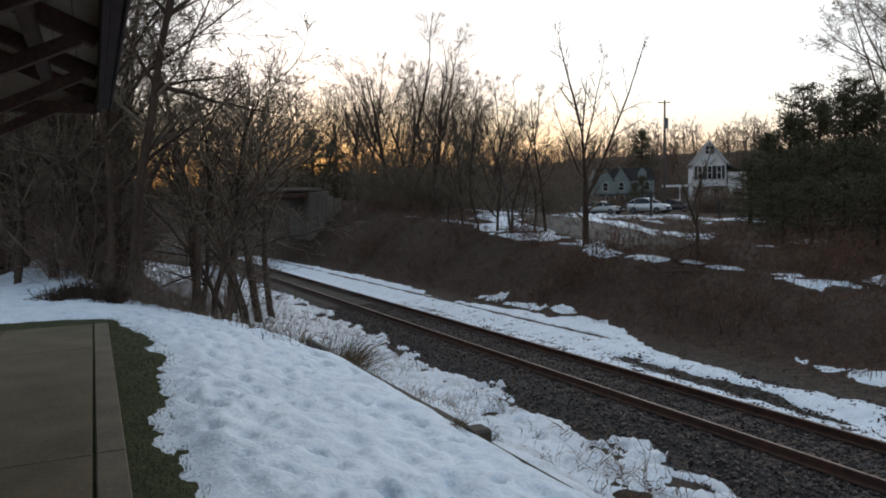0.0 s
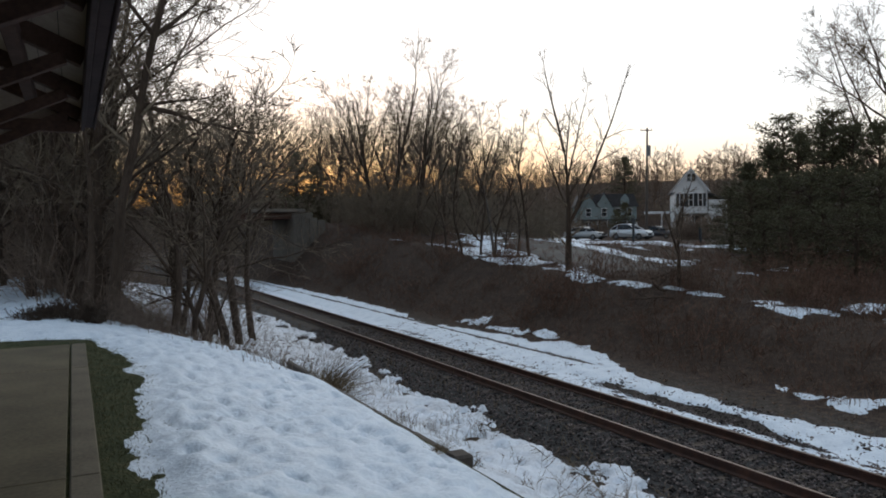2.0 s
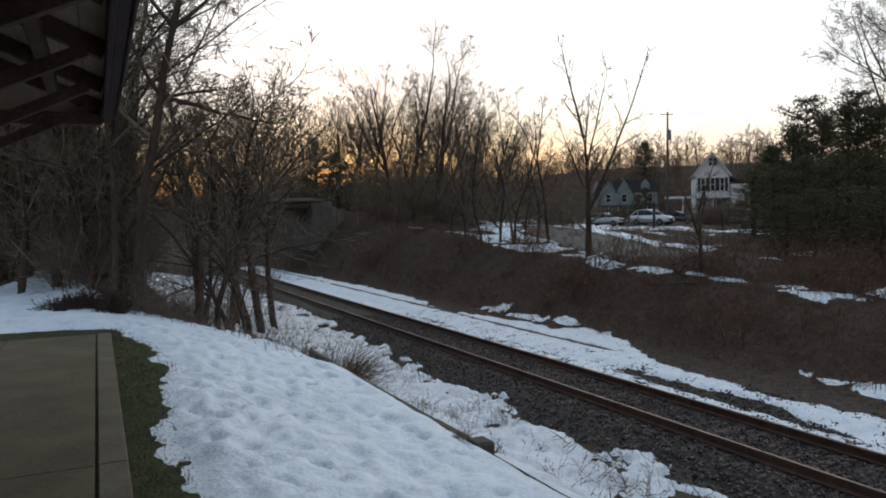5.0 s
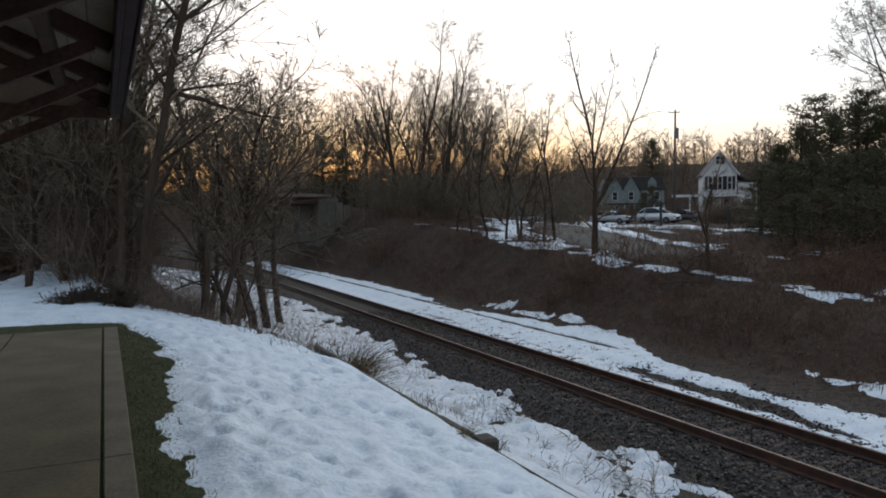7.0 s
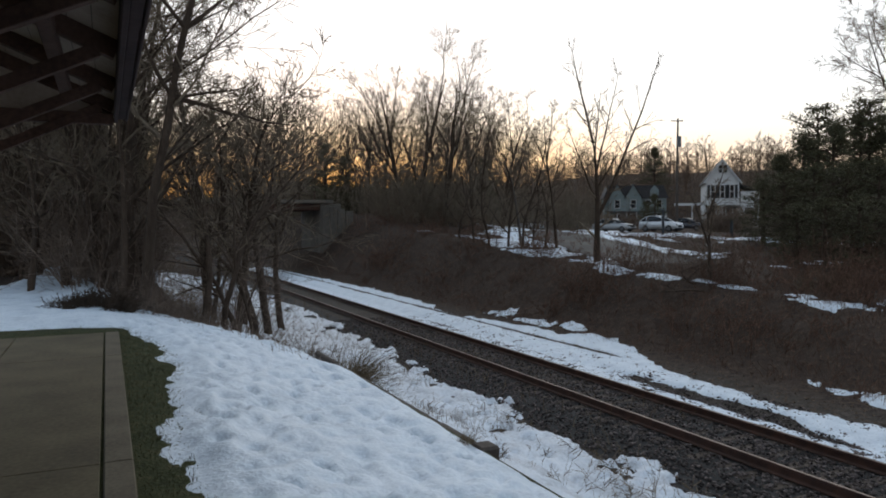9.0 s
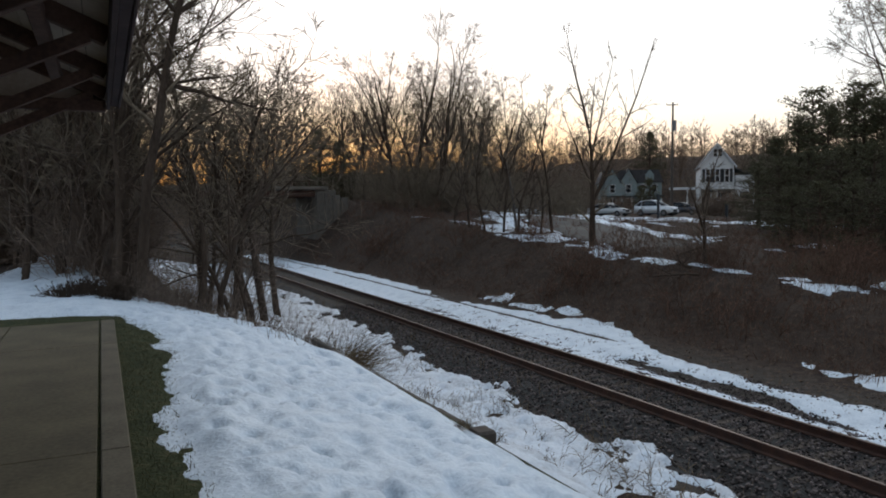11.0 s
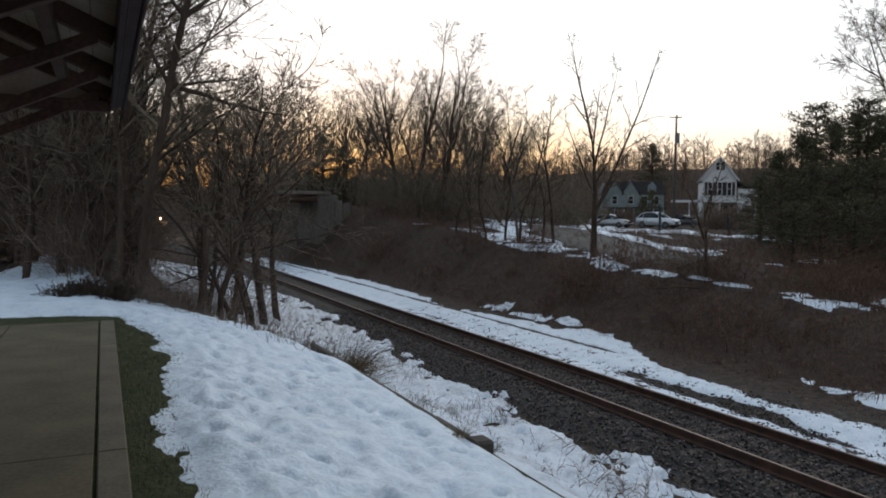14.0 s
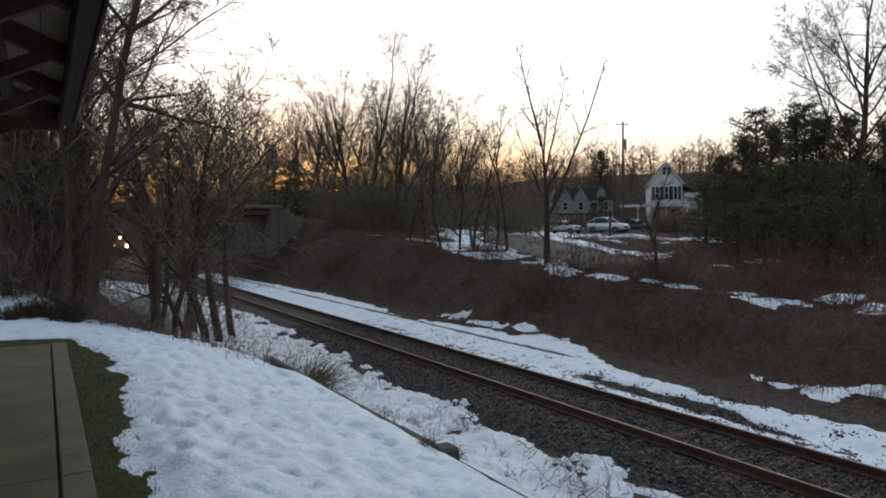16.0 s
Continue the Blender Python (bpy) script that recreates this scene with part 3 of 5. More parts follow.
def build_canopy():
    """The eaves of the station's canopy: sloping deck on rafters, purlin, struts and a boxed fascia."""
    x_in, x_out, z_eave, y_end = 0.12, 0.29, 3.0, 10.7
    rise = 0.42
    roof = tagged(new("station_canopy"), "dark timber station canopy with boarded soffit and maroon fascia", "canopy", kind="structure")
    deck = prism([(x_out, z_eave + 0.20), (x_out, z_eave + 0.25), (-5.0, z_eave + 0.25 + rise * 5.2), (-5.0, z_eave + 0.20 + rise * 5.2)], -9, y_end + 0.02)
    part("roof_deck", deck, SHINGLE, roof, "dark shingled canopy roof")
    for i in range(24):
        xa = 0.12 - i * 0.2
        zb = z_eave + 0.185 + rise * (0.29 - xa)
        part("soffit_board", prism([(xa, zb), (xa, zb + 0.018), (xa - 0.192, zb + 0.018 + rise * 0.192), (xa - 0.192, zb + rise * 0.192)], -9, y_end), SOFFIT, roof)
    part("fascia", boxed(x_in, x_in + 0.045, -9, y_end, z_eave - 0.02, z_eave + 0.2, 0.006), MAROON, roof)
    part("gutter_bottom", boxed(x_in + 0.047, x_out - 0.03, -9, y_end + 0.015, z_eave + 0.03, z_eave + 0.06, 0.008), MAROON, roof)
    part("gutter_front", boxed(x_out - 0.028, x_out, -9, y_end + 0.02, z_eave + 0.01, z_eave + 0.2, 0.008), MAROON, roof)
    part("gutter_lip", boxed(x_out + 0.002, x_out + 0.02, -9, y_end + 0.02, z_eave + 0.15, z_eave + 0.2, 0.005), MAROON, roof)
    px = -0.42
    pz = z_eave + 0.03 + rise * (0.29 - px)
    part("purlin", boxed(px - 0.06, px + 0.06, -9, y_end - 0.25, pz - 0.12, pz + 0.04, 0.01), TIMBER, roof)
    px2 = -2.0
    pz2 = z_eave + 0.05 + rise * (0.29 - px2)
    part("purlin", boxed(px2 - 0.08, px2 + 0.08, -9, y_end - 0.25, pz2 - 0.14, pz2 + 0.04, 0.01), TIMBER, roof)
    for y in (y_end - 0.1, 9.0, 7.2, 5.4, 3.6, 1.8, 0.0, -1.8, -3.6, -5.4, -7.2):
        part("rafter", beam((x_in - 0.005, y, z_eave + 0.10 + rise * 0.17), (-4.15, y, z_eave + 0.10 + rise * 4.44), 0.12, 0.17), TIMBER, roof)
        part("strut", beam((-2.3, y - 0.02, z_eave - 0.93), (-0.04, y - 0.02, z_eave + 0.16), 0.10, 0.12), TIMBER, roof)
    # the closed end of the roof
    part("end_panel", prism([(0.10, z_eave + 0.05), (-4.15, z_eave + 0.05), (-4.15, z_eave + 0.15 + rise * 4.4), (0.10, z_eave + 0.15 + rise * 0.15)], y_end - 0.03, y_end), SOFFIT, roof)
    part("end_beam", boxed(-4.15, 0.11, y_end - 0.16, y_end - 0.031, z_eave - 0.06, z_eave + 0.09, 0.01), TIMBER, roof)
    for y in (9.0, 5.4, 1.8, -1.8, -5.4):
        part("post", boxed(-2.42, -2.26, y - 0.08, y + 0.08, 0.0, z_eave + 1.0, 0.012), TIMBER, roof)


def build_shade_wall():
    # stands out of view, added to block light from the slab and soffit
    wall = tagged(new("shade_wall"), "unseen dark boarded wall added to shade the canopy and slab", "wall", kind="structure")
    for i in range(26):
        y = -9.0 + i * 0.55
        part("board", boxed(-4.35, -4.2, y, y + 0.54, -0.1, 5.0, 0.01), TIMBER, wall)


def build_edging():
    """Old timbers on edge that hold the lawn, with a squared stub at the open end."""
    wall = tagged(new("edging_wall"), "low weathered timber edging holding the lawn", "retaining wall")
    part("end_stub", boxed(3.07, 3.28, 5.87, 6.10, -1.0, -0.46, 0.025), EDGING, wall, "squared timber stub at the open end")
    y = 6.112
    for i, n in enumerate((0.9, 1.3, 1.2, 1.4, 1.1)):
        wob = 0.012 * math.sin(i * 2.1)
        part("edging_beam", boxed(3.13 + wob, 3.22 + wob, y, y + n - 0.012, -0.95, (-0.505, -0.525, -0.515, -0.53, -0.52)[i], 0.018), EDGING, wall)
        y += n


# ---- the railway ----
def build_track():
    track = tagged(new("railway_track"), "single railway track with rusty rails on tarred ties", "railway track", kind="structure")
    z = RAIL_Z
    outline = [(-0.07, -0.172), (0.07, -0.172), (0.07, -0.155), (0.012, -0.135), (0.012, -0.05), (0.036, -0.038), (0.036, -0.006), (0.030, -0.0005),
               (-0.030, -0.0005), (-0.036, -0.006), (-0.036, -0.038), (-0.012, -0.05), (-0.012, -0.135), (-0.07, -0.155)]
    for x in (RAIL_NEAR, RAIL_FAR):
        rail = part("rail", prism([(x + a, z + b) for a, b in outline], -60, 460), RUST, track)
        part("rail_head", boxed(x - 0.019, x + 0.019, -60, 460, z - 0.002, z + 0.0015), RAIL_TOP, rail, "polished top of the rail")
    tie = boxed(-1.3, 1.3, -0.11, 0.11, -0.17, 0.0, 0.012)
    first = part("tie", tie, TIE, track)
    first.location = (TRACK_X, 2.0, z - 0.2)
    rnd = random.Random(4)
    for i in range(1, 240):
        ob = new("tie", first.data)
        ob.parent = track
        ob.location = (TRACK_X + rnd.uniform(-0.04, 0.04), 2.0 + i * 0.53 + rnd.uniform(-0.02, 0.02), z - 0.203 + rnd.uniform(-0.008, 0.008))
        ob.rotation_euler = (0, 0, rnd.uniform(-0.015, 0.015))


def build_ballast():
    """Crushed stone heaped round the rails: loose stones over a gravel sheet."""
    xs, ys = np.concatenate([spread(7.7, 12.4, 0.1)]), np.concatenate([spread(-30, 60, 0.4), np.geomspace(60, 460, 60)])
    X, Y, faces = grid(xs, ys)
    Z = ballast_z(X) + (fbm(X * 2, Y * 2, 3) - 0.5) * 0.03
    bed = new("ballast_bed", mesh_from("ballast_bed", np.stack([X, Y, Z], -1).reshape(-1, 3), faces, GRAVEL))
    tagged(bed, "dirty grey gravel bed under the track", "ballast", kind="structure")
    rng = np.random.RandomState(11)
    ico = np.array([(1, 0, 0), (-1, 0, 0), (0, 1, 0), (0, -1, 0), (0, 0, 1), (0, 0, -1)], float)
    tri = np.array([(0, 2, 4), (2, 1, 4), (1, 3, 4), (3, 0, 4), (2, 0, 5), (1, 2, 5), (3, 1, 5), (0, 3, 5)])
    n = 30000
    y = 3.5 + 26 * rng.rand(n) ** 1.5
    x = np.where(rng.rand(n) < 0.16, rng.uniform(12.0, 13.3, n), rng.uniform(7.75, 12.15, n))
    keep = (np.abs(x - RAIL_NEAR) > 0.09) & (np.abs(x - RAIL_FAR) > 0.09)
    x, y = x[keep], y[keep]
    n = len(x)
    z = np.maximum(ballast_z(x), np.where(x > 12.0, ground_z(x, y) - 0.01, -9)) + 0.02 + (fbm(x * 2, y * 2, 3) - 0.5) * 0.03
    s = rng.uniform(0.014, 0.036, n)
    v = ico[None] * rng.uniform(0.6, 1.3, (n, 6, 1)) * np.stack([s * rng.uniform(0.8, 1.5, n), s * rng.uniform(0.8, 1.5, n), s * rng.uniform(0.6, 1.0, n)], -1)[:, None]
    a = rng.uniform(0, 6.28, n)
    ca, sa = np.cos(a)[:, None], np.sin(a)[:, None]
    v = np.stack([v[..., 0] * ca - v[..., 1] * sa, v[..., 0] * sa + v[..., 1] * ca, v[..., 2]], -1)
    v = v + np.stack([x, y, z + s * 0.35], -1)[:, None]
    faces = tri[None] + (np.arange(n) * 6)[:, None, None]
    stones = new("ballast_stones", mesh_from("ballast_stones", v.reshape(-1, 3), faces.reshape(-1, 3), BALLAST, smooth=False))
    tagged(stones, "loose grey crushed stone round the rails", "ballast", kind="stuff")


def build_bridge():
    """A low concrete road bridge across the track with abutments, a wing wall and a pipe railing."""
    y0, y1 = 60.5, 67.5
    zt, zb = 3.72, 3.3
    bridge = tagged(new("road_bridge"), "grey concrete road bridge crossing the railway", "bridge")
    part("deck", boxed(0.8, 17.6, y0, y1, zb + 0.1, zt, 0.03), OLD_CONCRETE, bridge)
    for i in range(5):
        part("girder", boxed(1.2, 17.0, y0 + 0.3 + i * 1.5, y0 + 0.7 + i * 1.5, zb - 0.45, zb + 0.1, 0.03), RUST, bridge)
    part("edge_beam", boxed(0.4, 16.9, y0 - 0.12, y0 - 0.003, zb + 0.16, zt - 0.02, 0.02), BRIDGE_EDGE, bridge)
    part("abutment", boxed(16.5, 18.3, y0 + 0.1, y1 - 0.1, -2.6, zb + 0.09, 0.05), OLD_CONCRETE, bridge)
    part("abutment", boxed(0.4, 2.6, y0 + 0.1, y1 - 0.1, -2.6, zb + 0.09, 0.05), OLD_CONCRETE, bridge)
    # wing wall that steps back along the bank, in poured lifts
    for i in range(4):
        xa, xb = 16.52 + i * 0.66, 17.175 + i * 0.66
        ya = y0 + 0.09 - i * 0.10
        part("wing_wall", boxed(xa, xb, ya - 0.35, ya, -2.2 + i * 0.3, 3.35 - i * 0.2, 0.03), OLD_CONCRETE, bridge)
    for i in range(11):
        part("rail_post", boxed(0.9 + i * 1.5, 1.0 + i * 1.5, y0 - 0.06, y0 + 0.04, zt + 0.03, zt + 0.75, 0.01), RUST, bridge)
    for h in (0.4, 0.72):
        part("handrail", rod(bmesh.new(), (0.8, y0 - 0.01, zt + h), (16.1, y0 - 0.01, zt + h), 0.03, n=6), RUST, bridge)


build_platform()
build_canopy()
build_shade_wall()
build_edging()
build_track()
build_ballast()
build_bridge()

# ---- houses, cars and the pole ----
def polar(az, d):
    return d * math.sin(radians(az)), d * math.cos(radians(az))


def down_line(az, d, r):
    """Whether a plant of that radius would stand in the open line of sight down the railway."""
    return abs(az - 4.15) < 0.95 + math.degrees(math.atan(r / d))


def on_ground(x, y):
    return float(ground_z(np.array([x]), np.array([y]))[0])


def windowed(parent, x, z, w, h, y, shutters=True, trim=None):
    """A sash window on a front wall at y, that faces towards -y."""
    win = child(new("window"), parent)
    part("frame", box(box(box(boxed(x - w / 2 - 0.09, x + w / 2 + 0.09, y - 0.07, y - 0.003, z + h, z + h + 0.1), x - w / 2 - 0.09, x + w / 2 + 0.09, y - 0.09, y - 0.003, z - 0.1, z),
                          x - w / 2 - 0.09, x - w / 2, y - 0.06, y - 0.003, z, z + h), x + w / 2, x + w / 2 + 0.09, y - 0.06, y - 0.003, z, z + h), trim or WHITE_PAINT, win)
    part("pane", boxed(x - w / 2, x + w / 2, y - 0.03, y - 0.004, z, z + h), GLASS, win)
    part("sash_bar", boxed(x - w / 2, x + w / 2, y - 0.05, y - 0.031, z + h / 2 - 0.03, z + h / 2 + 0.03), trim or WHITE_PAINT, win)
    if shutters:
        for s in (-1, 1):
            cx = x + s * (w / 2 + 0.33)
            part("shutter", boxed(cx - 0.22, cx + 0.22, y - 0.06, y - 0.004, z - 0.05, z + h + 0.05, 0.01), SHUTTER, win)


def gable_body(w, d, eave, peak, y=0.0):
    return prism([(-w / 2, 0), (w / 2, 0), (w / 2, eave), (0, peak), (-w / 2, eave)], y, y + d)


def gable_roof(parent, w, d, eave, peak, y=0.0, over=0.35, thick=0.16, mat=None, x=0.0, side_label="dark shingled roof"):
    slope = (peak - eave) / (w / 2)
    for s in (-1, 1):
        o = [(x + s * (w / 2 + over), eave - over * slope + 0.02), (x, peak + 0.02), (x, peak + thick + 0.03), (x + s * (w / 2 + over), eave - over * slope + thick)]
        part("roof", prism(o, y - over, y + d + over), mat or SHINGLE, parent, side_label)
        part("barge_board", prism([(a, b - 0.12) for a, b in o[:2]] + [(a, b - 0.02) for a, b in o[2:]][0:2], y - over - 0.05, y - over - 0.004), WHITE_PAINT, parent)


def build_white_house():
    x, y = polar(45.65, 122)
    house = tagged(new("white_house"), "white clapboard gabled house with dark shutters and porch", "house")
    z = on_ground(x, y)
    w, d, eave, peak = 4.9, 9.0, 5.9, 8.5
    part("wall", gable_body(w, d, eave, peak), WHITE_PAINT, house, "white clapboard walls")
    for i in range(26):
        zz = 0.3 + i * 0.22
        part("clapboard", boxed(-w / 2 - 0.02, w / 2 + 0.02, -0.025, -0.001, zz, zz + 0.03), WHITE_PAINT, house)
    gable_roof(house, w, d, eave, peak)
    for cx in (-1.4, 0.0, 1.4):
        windowed(house, cx, 3.75, 0.55, 1.6, -0.03)
    for cx in (-0.32, 0.42):
        windowed(house, cx, 6.95, 0.5, 0.95, -0.03, False)
    # porch across the front and round the side
    part("porch_roof", prism([(-7.2, 2.95), (3.2, 2.95), (3.2, 3.12), (-7.2, 3.12)], -2.4, -0.05), SHINGLE, house, "shallow dark porch roof")
    part("porch_fascia", boxed(-7.25, 3.25, -2.46, -2.403, 2.8, 3.1), WHITE_PAINT, house)
    for px in (-7.0, -4.6, -2.6, -0.2, 2.9):
        part("porch_post", boxed(px - 0.09, px + 0.09, -2.32, -2.14, 0.35, 2.93, 0.02), WHITE_PAINT, house)
    part("porch_floor", boxed(-7.2, 3.2, -2.4, -0.05, -0.3, 0.34, 0.02), OLD_CONCRETE, house)
    part("side_wing", boxed(2.87, 5.6, 1.5, 7.5, -0.4, 4.6), WHITE_PAINT, house, "lower white side wing")
    part("side_wing_roof", prism([(2.86, 5.5), (2.86, 5.35), (5.9, 4.5), (5.9, 4.65)], 1.2, 7.8), SHINGLE, house)
    windowed(house, 4.3, 1.0, 0.9, 1.5, 1.49)
    part("front_door", boxed(-1.9, -1.0, -0.08, -0.026, 0.36, 2.4, 0.02), SHUTTER, house)
    windowed(house, 1.0, 0.9, 0.9, 1.6, -0.03)
    house.matrix_basis = pose(x, y, z, 0, 0, -40) @ Matrix.Diagonal((1.0, 1.1, 1.23, 1))


def build_teal_house():
    x, y = polar(39.5, 128)
    house = tagged(new("teal_house"), "pale teal two-storey house with front gables and porch", "house")
    z = on_ground(x, y)
    part("wall", boxed(-6.5, 6.5, 0, 8.5, -0.5, 5.6), TEAL_PAINT, house, "pale teal walls")
    part("roof", prism([(-6.9, 5.5), (6.9, 5.5), (5.8, 8.0), (-5.8, 8.0)], -0.4, 8.9), SHINGLE, house, "dark hipped roof")
    for cx in (-4.0, -0.6):
        part("front_gable", prism([(cx - 1.7, 0), (cx + 1.7, 0), (cx + 1.7, 5.7), (cx, 8.1), (cx - 1.7, 5.7)], -1.0, -0.01), TEAL_PAINT, house)
        for s in (-1, 1):
            part("gable_roof", prism([(cx + s * 2.0, 5.35), (cx, 8.15), (cx, 8.33), (cx + s * 2.0, 5.53)], -1.3, 2.0), SHINGLE, house)
        for zz in (0.9, 3.6):
            windowed(house, cx, zz, 1.0, 1.5, -1.02, False)
    part("dormer", prism([(3.0, 6.0), (4.8, 6.0), (4.8, 7.1), (3.9, 8.0), (3.0, 7.1)], -0.6, 1.8), TEAL_PAINT, house, "small dormer")
    for zz in (0.9, 3.6):
        for cx in (2.6, 5.0):
            windowed(house, cx, zz, 0.9, 1.5, -0.02, False)
    part("porch_roof", boxed(-6.6, 6.6, -2.6, -1.02, 2.75, 2.95, 0.02), SHINGLE, house)
    for i in range(7):
        part("porch_post", boxed(-6.3 + i * 2.05, -6.14 + i * 2.05, -2.45, -2.3, 0, 2.74, 0.02), WHITE_PAINT, house)
    house.matrix_basis = pose(x, y, z, 0, 0, -32) @ Matrix.Diagonal((0.78, 0.8, 0.86, 1))


def car_paint(name, c, metal=0.0):
    return mottled(name, [(0.3, tuple(v * 0.86 for v in c)), (0.6, c), (0.8, tuple(min(1, v * 1.06) for v in c))], 1.2, 30, 0.3, 0.0, metal=metal)


def build_car(label, category, paint, length, height, suv, m):
    """A car that faces +x: lofted body, glass band, wheels, lamps and bumpers."""
    car = tagged(new(category.replace(" ", "_")), label, category)
    hw = 0.92
    L = length
    if suv:
        belt, hood = height * 0.645, height * 0.62
        side = [(-L / 2, 0.35), (-L / 2 - 0.02, belt * 0.85), (-L / 2 + 0.08, belt), (L / 2 - 1.25, belt), (L / 2 - 1.0, hood), (L / 2 - 0.2, hood * 0.9), (L / 2, 0.66), (L / 2 - 0.03, 0.32)]
        cab = [(-L / 2 + 0.10, belt), (-L / 2 + 0.72, height - 0.12), (-L / 2 + 1.2, height - 0.02), (-0.35, height), (0.1, height - 0.06), (L / 2 - 1.22, belt)]
    else:
        belt, hood = height * 0.66, height * 0.62
        side = [(-L / 2, 0.32), (-L / 2, belt * 0.8), (-L / 2 + 0.15, belt * 0.96), (-L / 2 + 0.8, belt), (L / 2 - 1.4, belt), (L / 2 - 0.3, hood * 0.86), (L / 2, 0.55), (L / 2 - 0.03, 0.28)]
        cab = [(-L / 2 + 0.55, belt), (-L / 2 + 1.3, height - 0.04), (-0.6, height), (0.15, height - 0.03), (L / 2 - 1.25, belt)]
    bm = prism(side, -hw, hw)
    bmesh.ops.bevel(bm, geom=[e for e in bm.edges if abs(e.verts[0].co.y - e.verts[1].co.y) < 1e-6], offset=0.09, segments=3, affect="EDGES")
    part("body", bm, paint, car, smooth=True)
    bm = prism(cab, -hw + 0.14, hw - 0.14)
    for v in bm.verts:
        k = (v.co.z - belt) / (height - belt)
        v.co.y *= 1.07 - 0.17 * k
    bmesh.ops.bevel(bm, geom=list(bm.edges), offset=0.05, segments=2, affect="EDGES")
    part("glasshouse", bm, GLASS, car, "dark window glass", smooth=True)
    top = [p for p in cab if p[1] > height - 0.15]
    bm = prism([(top[0][0] - 0.08, top[0][1] - 0.05)] + [(x, z + 0.025) for x, z in top] + [(top[-1][0] + 0.10, top[-1][1] - 0.05)] + [(x, z - 0.05) for x, z in top[::-1]], -hw + 0.13, hw - 0.13)
    for v in bm.verts:
        v.co.y *= 0.93
    part("roof", bm, paint, car)
    inner, low = hw - 0.2, hw - 0.08
    lines = [(cab[0], top[0]), (cab[-1], top[-1]), ((-0.55, belt), (-0.5, height - 0.04))]
    lines.append(((cab[0][0] + 0.75, belt), (cab[0][0] + 0.85, height - 0.05)) if suv else ((cab[0][0] + 0.05, belt), (top[0][0] + 0.02, height - 0.08)))
    for (xa, za), (xb, zb) in lines:
        for s in (-1, 1):
            part("pillar", beam((xa, s * low, za - 0.02), (xb, s * inner, zb), 0.045, 0.05), paint if zb < height - 0.045 else SHUTTER, car)
    r = 0.36 if suv else 0.32
    for wx in (-L / 2 + 0.82, L / 2 - 0.85):
        for s in (-1, 1):
            wheel = child(new("wheel"), car)
            part("tyre", rod(bmesh.new(), (wx, s * (hw - 0.2), r), (wx, s * (hw + 0.025), r), r, n=20), RUBBER, wheel)
            part("rim", rod(bmesh.new(), (wx, s * (hw + 0.022), r), (wx, s * (hw + 0.04), r), r * 0.62, n=14), GREY_METAL, wheel)
    for s in (-1, 1):
        part("headlight", boxed(L / 2 - 0.26, L / 2 - 0.03, s * 0.62 - 0.19, s * 0.62 + 0.19, 0.66, 0.80, 0.03), GLASS, car)
        part("tail_light", boxed(-L / 2 - 0.03, -L / 2 + 0.1, s * 0.72 - 0.13, s * 0.72 + 0.13, belt * 0.72, belt * 0.92, 0.02), MAROON, car)
        part("mirror", boxed(0.62, 0.78, s * 0.99 - 0.1, s * 0.99 + 0.1, belt + 0.02, belt + 0.16, 0.03), paint, car)
    part("grille", boxed(L / 2 - 0.06, L / 2 + 0.012, -0.42, 0.42, 0.48, 0.72, 0.02), SHUTTER, car)
    part("bumper", boxed(L / 2 - 0.16, L / 2 + 0.03, -0.85, 0.85, 0.26, 0.44, 0.04), SHUTTER, car)
    part("sill", boxed(-L / 2 + 1.2, L / 2 - 1.25, -hw - 0.005, hw + 0.005, 0.24, 0.36, 0.02), SHUTTER, car)
    car.matrix_basis = m
    return car


def build_street():
    white, silver, dark = car_paint("white_car_paint", (0.80, 0.81, 0.82)), car_paint("silver_car_paint", (0.50, 0.50, 0.49), 0.1), car_paint("dark_car_paint", (0.05, 0.05, 0.06))
    def at(az, d, turn):
        x, y = polar(az, d)
        return pose(x, y, on_ground(x, y) + 0.07, 0, 0, turn)
    build_car("white compact SUV parked on the snowy street", "suv", white, 4.4, 1.72, True, at(41.35, 82, -70))
    build_car("silver sedan parked on the snowy street", "sedan", silver, 4.7, 1.45, False, at(37.9, 84, -68))
    build_car("dark sedan parked beyond the white SUV", "sedan", dark, 4.7, 1.45, False, at(43.3, 90, -72))
    build_car("pale car parked far up the road behind trees", "sedan", white, 4.6, 1.45, False, at(31.2, 96, -60))
    # the street itself, wet asphalt
    U, V, faces = grid(spread(0, 1.001, 0.008), spread(0, 1.001, 0.1))
    py = 16 + 116 * U
    px = sum(lane_x(py + k) for k in (-4, -2, 0, 2, 4)) / 5
    dx, dy = np.gradient(px, axis=0), np.gradient(py, axis=0)
    n = np.hypot(dx, dy)
    X, Y = px - dy / n * (V - 0.5) * 5.0, py + dx / n * (V - 0.5) * 5.0
    road = new("road", mesh_from("road", np.stack([X, Y, ground_z(X, Y) + 0.05 - 0.3 * sstep(27, 21, Y)], -1).reshape(-1, 3), faces, ASPHALT))
    tagged(road, "narrow wet asphalt lane climbing to the houses", "road", kind="structure")


